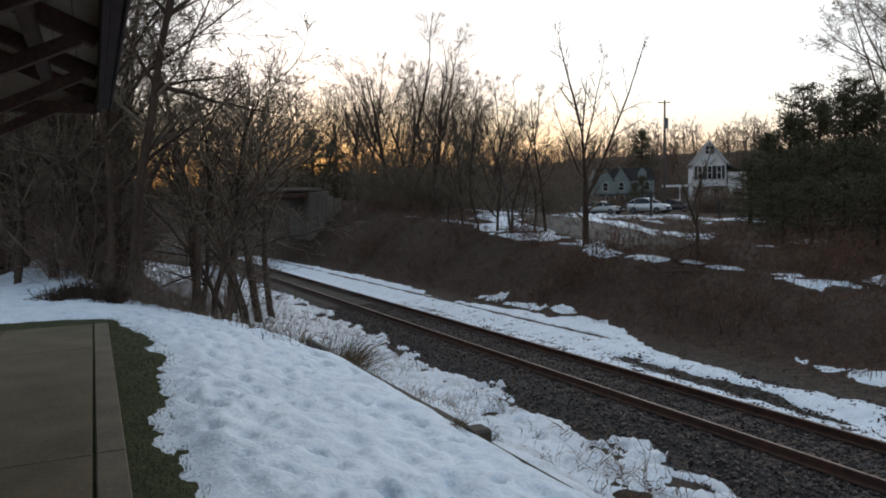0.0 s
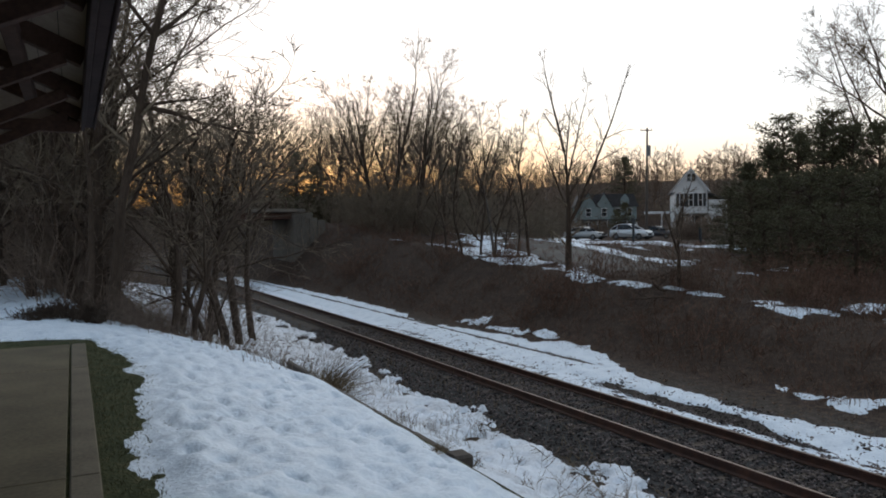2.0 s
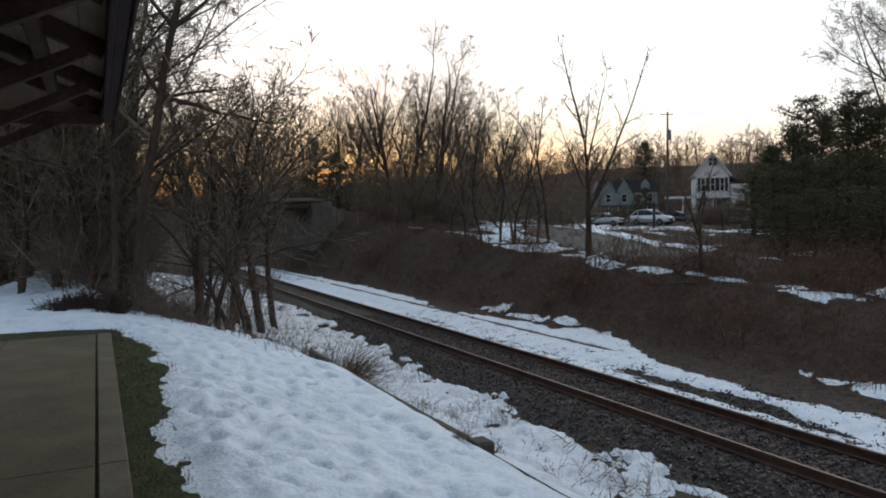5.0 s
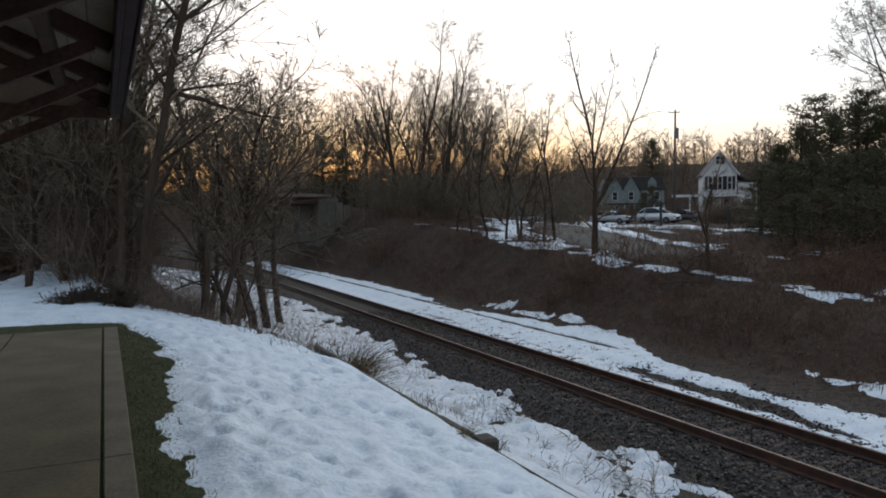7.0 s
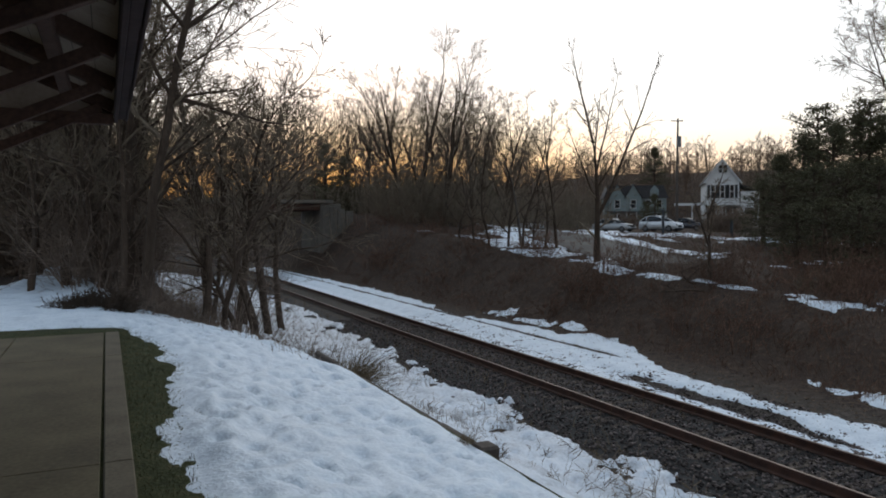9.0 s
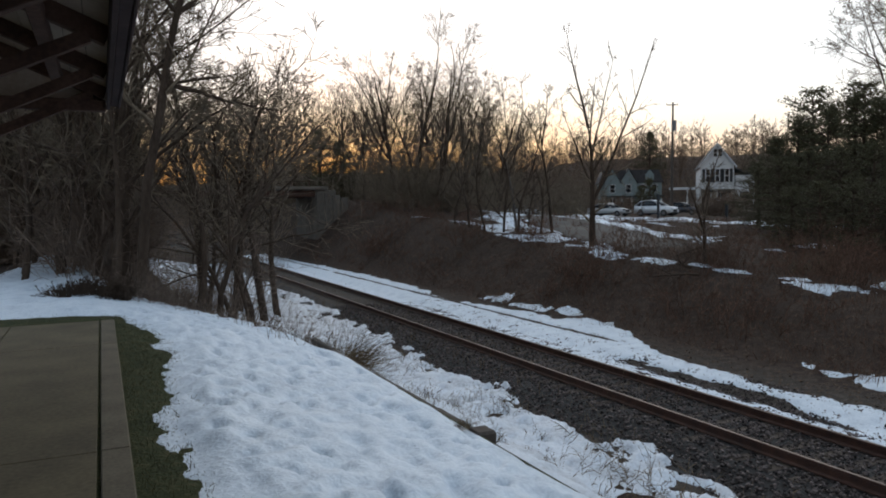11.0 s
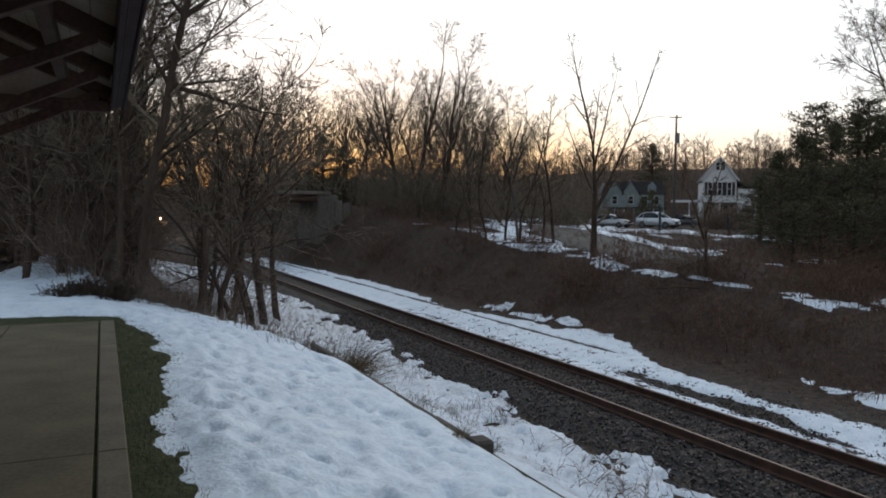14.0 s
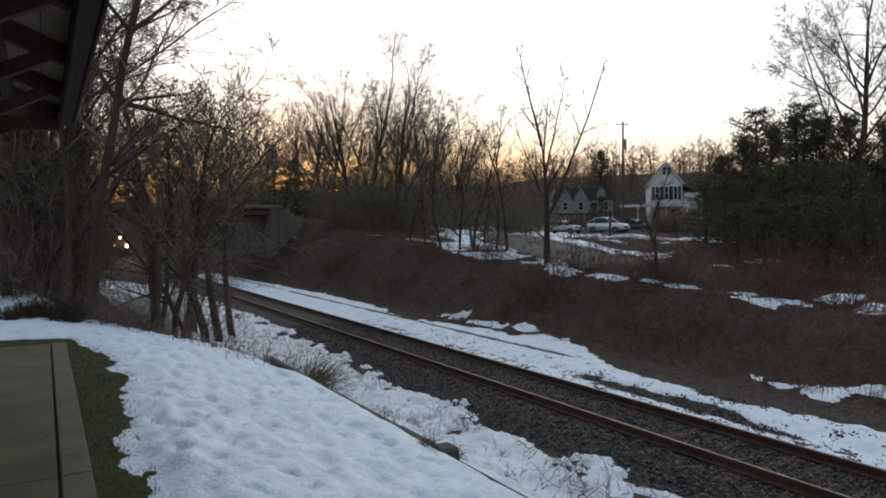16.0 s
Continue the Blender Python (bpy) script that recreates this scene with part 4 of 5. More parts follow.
def build_pole():
    x, y = polar(42.45, 89)
    z = on_ground(x, y)
    pole = tagged(new("utility_pole"), "weathered wooden utility pole with crossarm and transformer", "utility pole")
    part("shaft", rod(bmesh.new(), (0, 0, -0.3), (0.12, 0, 11.1), 0.16, 0.085, 12), POLE_WOOD, pole)
    part("crossarm", boxed(-0.6, 0.6, -0.16, -0.06, 10.8, 10.88, 0.01), POLE_WOOD, pole)
    for cx in (-0.55, 0.55):
        part("insulator", rod(bmesh.new(), (cx, -0.11, 10.87), (cx, -0.11, 11.03), 0.035, 0.02, 8), GREY_METAL, pole)
    part("transformer", rod(bmesh.new(), (0.1, -0.4, 8.3), (0.1, -0.4, 9.3), 0.24, n=14), GREY_METAL, pole)
    part("bracket", boxed(0.02, 0.18, -0.25, -0.1, 8.6, 9.0), GREY_METAL, pole)
    pole.matrix_basis = pose(x, y, z, 0, 0, -25) @ Matrix.Diagonal((1.15, 1.15, 1.18, 1))


def build_posts():
    for az, d, h in ((41.5, 66, 2.3), (46.3, 62, 1.3)):
        x, y = polar(az, d)
        post = tagged(new("fence_post"), "thin dark wooden post beside the street", "post")
        part("shaft", boxed(-0.09, 0.09, -0.09, 0.09, -0.2, h, 0.015), SHUTTER, post)
        part("cap", boxed(-0.105, 0.105, -0.105, 0.105, h, h + 0.05, 0.01), SHUTTER, post)
        post.matrix_basis = pose(x, y, on_ground(x, y), 0, 0, 20)


build_posts()
build_white_house()
build_teal_house()
build_street()
build_pole()

# ---- trees and brush ----
def grow(rng, base, direction, length, radius, plan, level=0, out=None, twist=0.0):
    """Segments of a branching plant. plan: for each level, steps, wander, lift, children, spread, share of length, first child."""
    out = [] if out is None else out
    steps, wander, lift, kids, angle, share, first = plan[level]
    p, d = np.array(base, float), np.array(direction, float)
    d /= np.linalg.norm(d)
    seg = length / steps
    tip = 0.14 if level < len(plan) - 1 else 0.45
    spots = np.sort(rng.uniform(first, 0.93 if level else 0.72 if share > 0.7 else 1.0, kids)) if kids else []
    k = 0
    turn = rng.uniform(0, 6.28)
    for i in range(steps):
        f0, f1 = i / steps, (i + 1) / steps
        r0, r1 = radius * (1 - (1 - tip) * f0), radius * (1 - (1 - tip) * f1)
        d = d + rng.normal(0, wander, 3) + np.array([0, 0, lift])
        d /= np.linalg.norm(d)
        q = p + d * seg
        out.append((level, (*p, *q, r0, r1)))
        while k < len(spots) and spots[k] <= f1:
            s = (spots[k] - f0) * steps
            at, rad = p + (q - p) * s, r0 + (r1 - r0) * s
            turn += 2.4 + rng.uniform(-0.5, 0.5)
            u = np.cross(d, [0.31, 0.2, 0.93] if abs(d[2]) < 0.9 else [1, 0, 0])
            u /= np.linalg.norm(u)
            v = np.cross(d, u)
            a = radians(angle) * rng.uniform(0.7, 1.3)
            nd = d * math.cos(a) + (u * math.cos(turn) + v * math.sin(turn)) * math.sin(a)
            grow(rng, at, nd, length * share * rng.uniform(0.6, 1.15) * (1.2 - (0.90 if level else 0.6) * spots[k]), max(rad * rng.uniform(0.46, 0.66), 0.006), plan, level + 1, out)
            k += 1
        p = q
    return out


def plant_meshes(name, segs, split, low=None, thin=0.0):
    """Trunk and crown meshes of a plant's segments."""
    wood = [s for lv, s in segs if lv < split]
    fine = np.array([s for lv, s in segs if lv >= split])
    if thin:
        fine[:, 6:8] = np.maximum(fine[:, 6:8], thin)
    a = mesh_from(name + "_trunk", *tubes(wood, 7), BARK)
    b = mesh_from(name + "_crown", *tubes(fine, 3), low or TWIG)
    return a, b


def plant(name, meshes, m, label, category, group=""):
    tree = tagged(new(name), label, category, group)
    child(new("trunk", meshes[0]), tree)
    child(new("crown", meshes[1]), tree)
    tree.matrix_basis = m
    return tree


TALL = [(14, 0.04, 0.02, 15, 50, 0.40, 0.22), (8, 0.13, 0.04, 9, 45, 0.50, 0.15), (4, 0.18, 0.02, 6, 44, 0.55, 0.15), (2, 0.22, 0.01, 3, 42, 0.65, 0.1), (1, 0.22, 0.0, 0, 0, 0, 0)]
FORKED = [(10, 0.05, 0.02, 6, 24, 0.85, 0.06), (10, 0.075, 0.03, 11, 36, 0.42, 0.18), (4, 0.12, 0.03, 6, 36, 0.60, 0.12), (2, 0.14, 0.02, 3, 36, 0.85, 0.1), (1, 0.12, 0.01, 0, 0, 0, 0)]
LACE = [(8, 0.09, 0.02, 14, 46, 0.66, 0.22), (6, 0.16, 0.05, 9, 42, 0.50, 0.18), (4, 0.20, 0.03, 5, 42, 0.62, 0.15), (2, 0.22, 0.01, 0, 0, 0, 0)]
CROOKED = [(9, 0.10, 0.02, 10, 36, 0.80, 0.16), (8, 0.17, 0.04, 10, 44, 0.42, 0.2), (4, 0.22, 0.03, 5, 44, 0.60, 0.15), (2, 0.24, 0.0, 0, 0, 0, 0)]
STEM = [(10, 0.11, 0.03, 14, 48, 0.36, 0.24), (5, 0.17, 0.02, 6, 44, 0.5, 0.15), (3, 0.2, 0.02, 3, 42, 0.6, 0.1), (1, 0.2, 0.0, 0, 0, 0, 0)]
OVERHANG = [(9, 0.10, 0.02, 12, 40, 0.70, 0.34)] + CROOKED[1:]
SAPLING = [(10, 0.13, 0.03, 15, 44, 0.34, 0.10), (5, 0.16, 0.03, 6, 42, 0.5, 0.15), (3, 0.2, 0.02, 3, 42, 0.6, 0.1), (1, 0.2, 0.0, 0, 0, 0, 0)]
SPARE = [(9, 0.045, 0.0, 13, 38, 0.28, 0.15), (5, 0.13, 0.05, 5, 38, 0.5, 0.2), (3, 0.16, 0.0, 0, 0, 0, 0)]
FULL = [(8, 0.09, 0.03, 10, 46, 0.46, 0.3), (5, 0.18, 0.02, 7, 46, 0.55, 0.15), (4, 0.22, 0.01, 4, 42, 0.6, 0.1), (3, 0.24, 0.0, 0, 0, 0, 0)]
LIMBY = [(9, 0.08, 0.03, 12, 42, 0.42, 0.2), (6, 0.14, 0.03, 8, 40, 0.5, 0.15), (3, 0.18, 0.01, 5, 40, 0.6, 0.1), (2, 0.2, 0.0, 0, 0, 0, 0)]


def tree_kind(seed, height, radius, plan, split=2, thin=0.0, lean=(0, 0, 1)):
    rng = np.random.RandomState(seed)
    return plant_meshes("tree%d" % seed, grow(rng, (0, 0, -0.3), lean, height, radius, plan), split, thin=thin)


def tall_as(seed, height, radius, plan, thin):
    """A tree whose highest twig ends at the height given."""
    out = grow(np.random.RandomState(seed), (0, 0, -0.3), (0, 0, 1), height * 0.75, radius, plan)
    k = height / max(s[5] for _, s in out)
    out = [(lv, tuple(v * k for v in s[:6]) + s[6:]) for lv, s in out]
    return plant_meshes("tree%d" % seed, out, 2, thin=thin)


def limbed_kind(seed, limbs, plan, split, thin):
    """A tree of chosen limbs, the first being its trunk: start height, sideways offset, sideways lean, forward lean, length, radius."""
    rng = np.random.RandomState(seed)
    out, stem = [], []
    for i, (h, off, lean, fwd, length, radius) in enumerate(limbs):
        base = (off, 0, h)
        if i and h > 0:
            seg = min(stem, key=lambda s: abs((s[2] + s[5]) / 2 - h))
            base = ((seg[0] + seg[3]) / 2, (seg[1] + seg[4]) / 2, (seg[2] + seg[5]) / 2)
        grow(rng, base, (lean, fwd, 1 if abs(lean) < 1.5 else 0.1 if abs(lean) < 2.5 else -0.5), length, radius, plan, 0, out)
        if not i:
            stem = [s for lv, s in out if lv == 0]
    return plant_meshes("tree%d" % seed, out, split, thin=thin)


def thicket_rows(seed, stems, height, spread_r, twigs=5, subs=2, thin=0.004, thick=(0.008, 0.02), sprawl=0.26, bends=2):
    """Segments of a many-stemmed shrub, stem by stem."""
    rng = np.random.RandomState(seed)
    rows = []
    plan = [(5, 0.12, 0.01, twigs, 46, 0.46, 0.12), (bends, 0.22, 0.02, subs, 42, 0.65, 0.15), (1, 0.15, 0.0, 0, 0, 0, 0)]
    for _ in range(stems):
        a, r = rng.uniform(0, 6.28), spread_r * math.sqrt(rng.rand())
        lean = rng.normal(0, sprawl, 2) + np.array([math.cos(a), math.sin(a)]) * 0.25 * r / spread_r
        out = grow(rng, (r * math.cos(a), r * math.sin(a), -0.1), (*lean, 1), height * rng.uniform(0.45, 1.1), rng.uniform(*thick), plan)
        segs = np.array([s for _, s in out])
        segs[:, 6:8] = np.maximum(segs[:, 6:8], thin)
        rows.append(segs)
    return rows


def thicket_kind(seed, stems, height, spread_r, twigs=5, subs=2, thin=0.004, mat=None, thick=(0.008, 0.02), sprawl=0.26):
    """Meshes of a shrub, one for each stem with its twigs."""
    return [mesh_from("stem", *tubes(segs, 3), mat or BRUSH) for segs in thicket_rows(seed, stems, height, spread_r, twigs, subs, thin, thick, sprawl)]


def shrub(name, meshes, m, label, category, group=""):
    ob = tagged(new(name), label, category, group)
    for me in meshes:
        child(new("stem", me), ob)
    ob.matrix_basis = m
    return ob


def scatter(kinds, name, label, category, group, spots, rnd, lo=0.8, hi=1.25):
    for x, y in spots:
        s = rnd.uniform(lo, hi)
        m = pose(x, y, on_ground(x, y) - 0.03, 0, 0, rnd.uniform(0, 360)) @ Matrix.Diagonal((s, s, s * rnd.uniform(0.85, 1.15), 1))
        shrub(name, rnd.choice(kinds), m, label, category, group)


def build_wood():
    rnd = random.Random(21)
    tall = [tree_kind(s, h, r, TALL, 2, 0.007) for s, h, r in ((31, 13, 0.19), (32, 11, 0.16))]
    tangle = [tall_as(s, h, r, CROOKED, 0.0055) for s, h, r in ((27, 8.0, 0.10), (28, 9.5, 0.12), (29, 6.5, 0.08))]
    stem = [tall_as(s, h, r, STEM, 0.005) for s, h, r in ((24, 6.0, 0.10), (25, 5.4, 0.085))]
    crooked = [tall_as(s, h, r, OVERHANG, 0.0095) for s, h, r in ((26, 9.6, 0.15), (23, 8.6, 0.13))]
    sapling = [tall_as(s, h, r, SAPLING, 0.006) for s, h, r in ((33, 7.5, 0.075), (34, 9.0, 0.09), (30, 8.2, 0.08))]
    wood = [tall_as(s, h, r, p, 0.010) for s, h, r, p in ((41, 15, 0.20, LACE), (42, 13, 0.17, CROOKED), (43, 15, 0.22, LACE))]
    lace = [tall_as(s, 14, r, p, 0.0105) for s, r, p in ((46, 0.15, LACE), (47, 0.17, CROOKED), (48, 0.16, LACE), (49, 0.16, CROOKED))]
    fork = [tree_kind(s, h, r, FORKED, 2, 0.009) for s, h, r in ((51, 13, 0.26), (52, 12, 0.24), (53, 11, 0.23))]

    def put(meshes, az, d, turn=0.0, s=1.0, label="bare deciduous tree with grey-brown bark", group="bare trees of the wood", sz=None):
        x, y = polar(az, d)
        return plant("bare_tree", meshes, pose(x, y, on_ground(x, y), 0, 0, turn) @ Matrix.Diagonal((s, s, sz or s, 1)), label, "tree", group)

    # the big tree at the edge of the lawn: limbs reach out over the track
    big = limbed_kind(341, [(-0.4, 0, 0.25, 0, 12, 0.13), (5.3, 0.12, 2.7, 0.1, 2.7, 0.06), (4.1, 0.1, 2.4, -0.2, 1.7, 0.045), (5.5, 0.12, 1.45, 0.2, 2.0, 0.03), (6.2, 0.1, 0.9, 0.1, 2.2, 0.06), (3.4, 0.1, 1.4, 0.3, 1.6, 0.03),
                            (5.2, -0.05, -0.7, 0.1, 2.2, 0.05), (6.4, -0.05, -0.8, -0.2, 2.8, 0.05), (3.6, 0.1, 0.9, 0.3, 1.8, 0.035), (7.4, 0, -0.5, 0.3, 3.0, 0.05), (-0.4, -0.5, 0.16, 0.1, 10, 0.08)], FULL, 1, 0.006)
    put(big, 2.15, 17.5, 0, 1.0, "large bare tree rising from the thicket by the lawn", "")
    for az, d, k, turn, s in ((2.0, 22, 1, 10, 0.95), (6.8, 27, 0, 300, 0.9), (2.1, 33, 0, 160, 0.95), (-2.2, 24, 1, 15, 0.95), (-0.4, 29, 0, 20, 1.0), (1.0, 26, 0, 90, 0.95), (1.5, 20, 1, 70, 0.9)):
        put(tall[k], az, d, turn, s)
    # slim trunks at the lip of the slope, and saplings crowding the thicket behind
    lip = "slim leaning sapling at the lip of the snowy slope"
    for az, d, k, turn, s in ((6.1, 17.6, 0, 50, 1.0), (7.4, 17.4, 1, 200, 1.0), (8.9, 18.2, 0, 120, 0.8), (10.3, 18.6, 1, 310, 0.7)):
        put(stem[k], az, d, turn, s, lip, "saplings at the lip")
    for i in range(40):
        az, d = rnd.uniform(-5.5, 10.5), rnd.uniform(19, 33)
        x, y = polar(az, d)
        if down_line(az, d, 0.7) or x > float(crest(y)) + 3.4 or 5 < az < 9.5 and i % 2:
            continue
        if d > 21.5 or az < 5:
            put((sapling, tangle)[i % 3 > 0][i % 3], az, d, rnd.uniform(0, 360), rnd.uniform(0.75, 1.2), "crooked bare sapling in the thicket", "saplings in the thicket")
    for az, d, k, turn, s in ((11.3, 25, 0, 20, 1.02), (9.4, 27.5, 1, 150, 1.1), (12.3, 28, 1, 260, 1.12), (10.2, 23, 0, 110, 0.92), (8.8, 24.5, 0, 200, 0.92)):
        put(crooked[k], az, d, turn, s, "crooked bare tree leaning over the ditch")
    for az, d, k, turn, s in ((1.0, 19.5, 1, 60, 1.15), (-0.4, 20.5, 1, 300, 1.1)):
        put(tangle[k], az, d, turn, s, "crooked bare tree with a tangle of twigs")
    put(wood[0], 10.9, 36, 20, 0.62)
    put(wood[1], -1.5, 30, 310, 0.9)
    # the clump on the bank beside the bridge
    bank = "multi-stemmed bare tree above the railway bank"
    for az, d, k, turn, s in ((24.6, 58, 0, 30, 0.88), (27.2, 60, 1, 140, 0.80), (21.6, 62, 2, 250, 1.02), (29.4, 60, 1, 20, 0.74), (23.1, 62, 1, 60, 1.08), (28.0, 66, 2, 330, 0.80)):
        put(fork[k], az, d, turn, s, bank, "trees on the bank")
    # slender trunks along the lane
    for az, d, k, turn, s in ((28.4, 42, 0, 10, 0.95), (29.8, 41, 1, 70, 0.9), (30.9, 40, 2, 140, 1.0), (32.6, 40, 0, 220, 0.95), (27.2, 44, 2, 300, 0.9), (31.7, 45, 1, 30, 0.75), (26.1, 46, 0, 100, 0.9)):
        put(sapling[k], az, d, turn, s, "slender bare tree beside the lane", "trees along the lane")
    x, y = polar(30.9, 42)
    snag = tagged(new("dead_trunk", mesh_from("dead_trunk", *tubes([(0, 0, -0.2, -0.28, 0, 2.2, 0.085, 0.07), (-0.28, 0, 2.2, -0.62, 0.05, 4.0, 0.07, 0.045), (-0.28, 0, 2.2, -0.1, 0.1, 2.8, 0.03, 0.012)], 8), POLE_WOOD)), "pale dead trunk leaning beside the lane", "dead tree")
    snag.matrix_basis = pose(x, y, on_ground(x, y), 0, 0, -30)
    slim = limbed_kind(36, [(-0.4, 0, -0.03, 0, 7.2, 0.10), (4.0, -0.1, -0.32, 0.1, 3.4, 0.045), (4.8, -0.1, 0.12, 0.1, 3.2, 0.045), (3.0, 0, 0.4, 0.1, 2.4, 0.03)], SPARE, 1, 0.010)
    put(slim, 33.6, 41, -34, 1.0, "slender forked tree at the top of the bank", "")
    broken = limbed_kind(37, [(-0.4, 0, -0.07, 0, 6.8, 0.20), (6.0, -0.33, -0.10, 0.05, 5.0, 0.075), (1.9, 0.05, 0.42, 0.05, 8.7, 0.085), (3.0, -0.1, -0.36, -0.1, 4.2, 0.06), (4.2, -0.15, 0.17, 0.1, 5.4, 0.055),
                               (5.6, -0.25, 0.02, 0, 3.4, 0.05), (2.6, 0.1, 0.62, 0.1, 3.6, 0.04), (3.8, 0, 0.5, -0.2, 3.0, 0.04)], SPARE, 1, 0.010)
    put(broken, 36.7, 35.2, -36, 0.93, "bare forked tree with broken tops above the bank", "")
    small = limbed_kind(38, [(-0.3, 0, 0.04, 0, 3.2, 0.11), (1.5, 0, 0.4, 0.1, 2.4, 0.05), (1.2, 0, -0.4, 0.1, 2.2, 0.05), (2.4, 0, 0.2, -0.2, 2.2, 0.05)], SPARE, 1, 0.008)
    put(small, 44.8, 28.5, 10, 1.0, "stunted bare tree at the edge of the bank", "")
    for az, d, k, turn, s in ((37.4, 100, 0, 40, 0.75), (38.7, 104, 2, 130, 0.7), (40.4, 101, 1, 250, 0.6), (36.3, 98, 1, 10, 0.8), (47.6, 104, 2, 90, 0.75), (45.0, 103, 0, 170, 0.55)):
        put(sapling[k], az, d, turn, s, "small bare tree in front of the houses", "garden trees")
    # the wood behind
    for az, d in ((-5.2, 25), (-4.1, 29), (-3.0, 26), (-1.2, 31), (-5.8, 33), (-2.4, 36), (-4.8, 38)):
        put(rnd.choice(wood), az, d, rnd.uniform(0, 360), 0.75)
    for i in range(20):
        az, d = rnd.uniform(-6, 12), rnd.uniform(30, 80)
        x, y = polar(az, d)
        if 3.0 < x < 19.5 or 2.5 < az < 5.7:
            continue
        put(rnd.choice(wood), az, d, rnd.uniform(0, 360), rnd.uniform(0.7, 1.05))

    def wooded(az, d, rise):
        """A tree of the wood whose top stands that many degrees above eye level."""
        d = max(d, 16.5 / math.sin(radians(az)))
        x, y = polar(az, d)
        s = (1.6 + d * math.tan(radians(rise)) - on_ground(x, y)) / 14
        s = min(s, 1.6)
        put(rnd.choice(lace), az, d, rnd.uniform(0, 360), s * rnd.uniform(0.9, 1.15), sz=s)

    skyline = [6, 10, 12.5, 15, 18.5, 20, 22, 27, 29, 31, 33, 35], [10, 10.5, 10.3, 9.6, 9.8, 10.4, 10.6, 10.4, 9.2, 7.6, 6.4, 5.0]
    for i in range(24):
        az = 6.2 + 27 * (i + rnd.random()) / 24
        wooded(az, rnd.uniform(73, 92), float(np.interp(az, *skyline)) * rnd.uniform(1.0, 1.2))
    for i in range(15):
        az = 6.0 + 28 * (i + rnd.random()) / 15
        wooded(az, rnd.uniform(95, 125), float(np.interp(az, *skyline)) * rnd.uniform(0.75, 1.0))
    for az, d, s in ((46.8, 138, 0.85), (49.0, 142, 0.95), (51, 126, 0.8), (47.9, 146, 0.95), (50.0, 136, 0.9)):
        put(rnd.choice(lace), az, d, rnd.uniform(0, 360), s, "bare tree behind the houses", "trees behind the houses")
    spread_tree = limbed_kind(39, [(-0.4, 0, 0.02, 0, 15, 0.28), (3.4, 0, -0.75, 0.1, 9.5, 0.10), (5.5, 0, -0.55, 0.2, 9, 0.09), (3.0, 0, 0.8, 0.1, 8.5, 0.09), (5.0, 0, 0.5, -0.2, 9, 0.09), (7.5, 0, -0.3, 0.2, 7.5, 0.08), (8.0, 0, 0.3, 0.1, 7, 0.08), (6.5, 0, -1.0, 0.2, 7, 0.07), (8.5, 0, -0.7, -0.2, 6, 0.06), (6.8, 0, 0.9, 0.1, 6, 0.07)], LIMBY, 1, 0.009)
    put(spread_tree, 57.3, 58, -58, 1.18, "large spreading bare tree behind the pines", "")


def build_far_wood():
    """The wooded rise beyond the houses."""
    rng = np.random.RandomState(5)
    plan = [(4, 0.05, 0.02, 12, 48, 0.50, 0.12), (2, 0.14, 0.05, 5, 42, 0.5, 0.15), (1, 0.2, 0.0, 0, 0, 0, 0)]
    kinds = [np.array([s for _, s in grow(np.random.RandomState(200 + i), (0, 0, 0), (0, 0, 1), 8.5, 0.2, plan)]) for i in range(6)]
    rows = []
    for i in range(390):
        az, d = (28 + 36 * rng.rand() ** 1.2, 268 - 120 * rng.rand() ** 1.3) if i % 3 else (rng.uniform(-10, 32), rng.uniform(135, 262))
        x, y = polar(az, d)
        if -1 < x < 22 and d < 260:
            continue
        s = rng.uniform(0.8, 1.35)
        k = kinds[rng.randint(6)].copy()
        a = rng.uniform(0, 6.28)
        for c in (0, 3):
            px, py = k[:, c].copy(), k[:, c + 1].copy()
            k[:, c], k[:, c + 1] = px * math.cos(a) - py * math.sin(a), px * math.sin(a) + py * math.cos(a)
        k *= s
        k[:, 6:8] = np.maximum(k[:, 6:8], 0.04)
        k[:, [0, 3]] += x
        k[:, [1, 4]] += y
        k[:, [2, 5]] += on_ground(x, y) - 2.0
        rows.append(k)
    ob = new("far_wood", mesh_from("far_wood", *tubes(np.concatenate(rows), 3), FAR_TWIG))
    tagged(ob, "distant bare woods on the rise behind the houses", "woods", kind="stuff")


def shrub_field(name, label, category, kinds, spots, rnd, lo, hi, mat):
    """Brush that nobody could count: shrubs of a few kinds, joined."""
    rows = []
    for x, y in spots:
        k = np.concatenate(rnd.choice(kinds))
        a, s = rnd.uniform(0, 6.28), rnd.uniform(lo, hi)
        for c in (0, 3):
            px, py = k[:, c].copy(), k[:, c + 1].copy()
            k[:, c], k[:, c + 1] = (px * math.cos(a) - py * math.sin(a)) * s + x, (px * math.sin(a) + py * math.cos(a)) * s + y
            k[:, c + 2] = k[:, c + 2] * s + on_ground(x, y) - 0.03
        rows.append(k)
    tagged(new(name, mesh_from(name, *tubes(np.concatenate(rows), 3), mat)), label, category, kind="stuff")


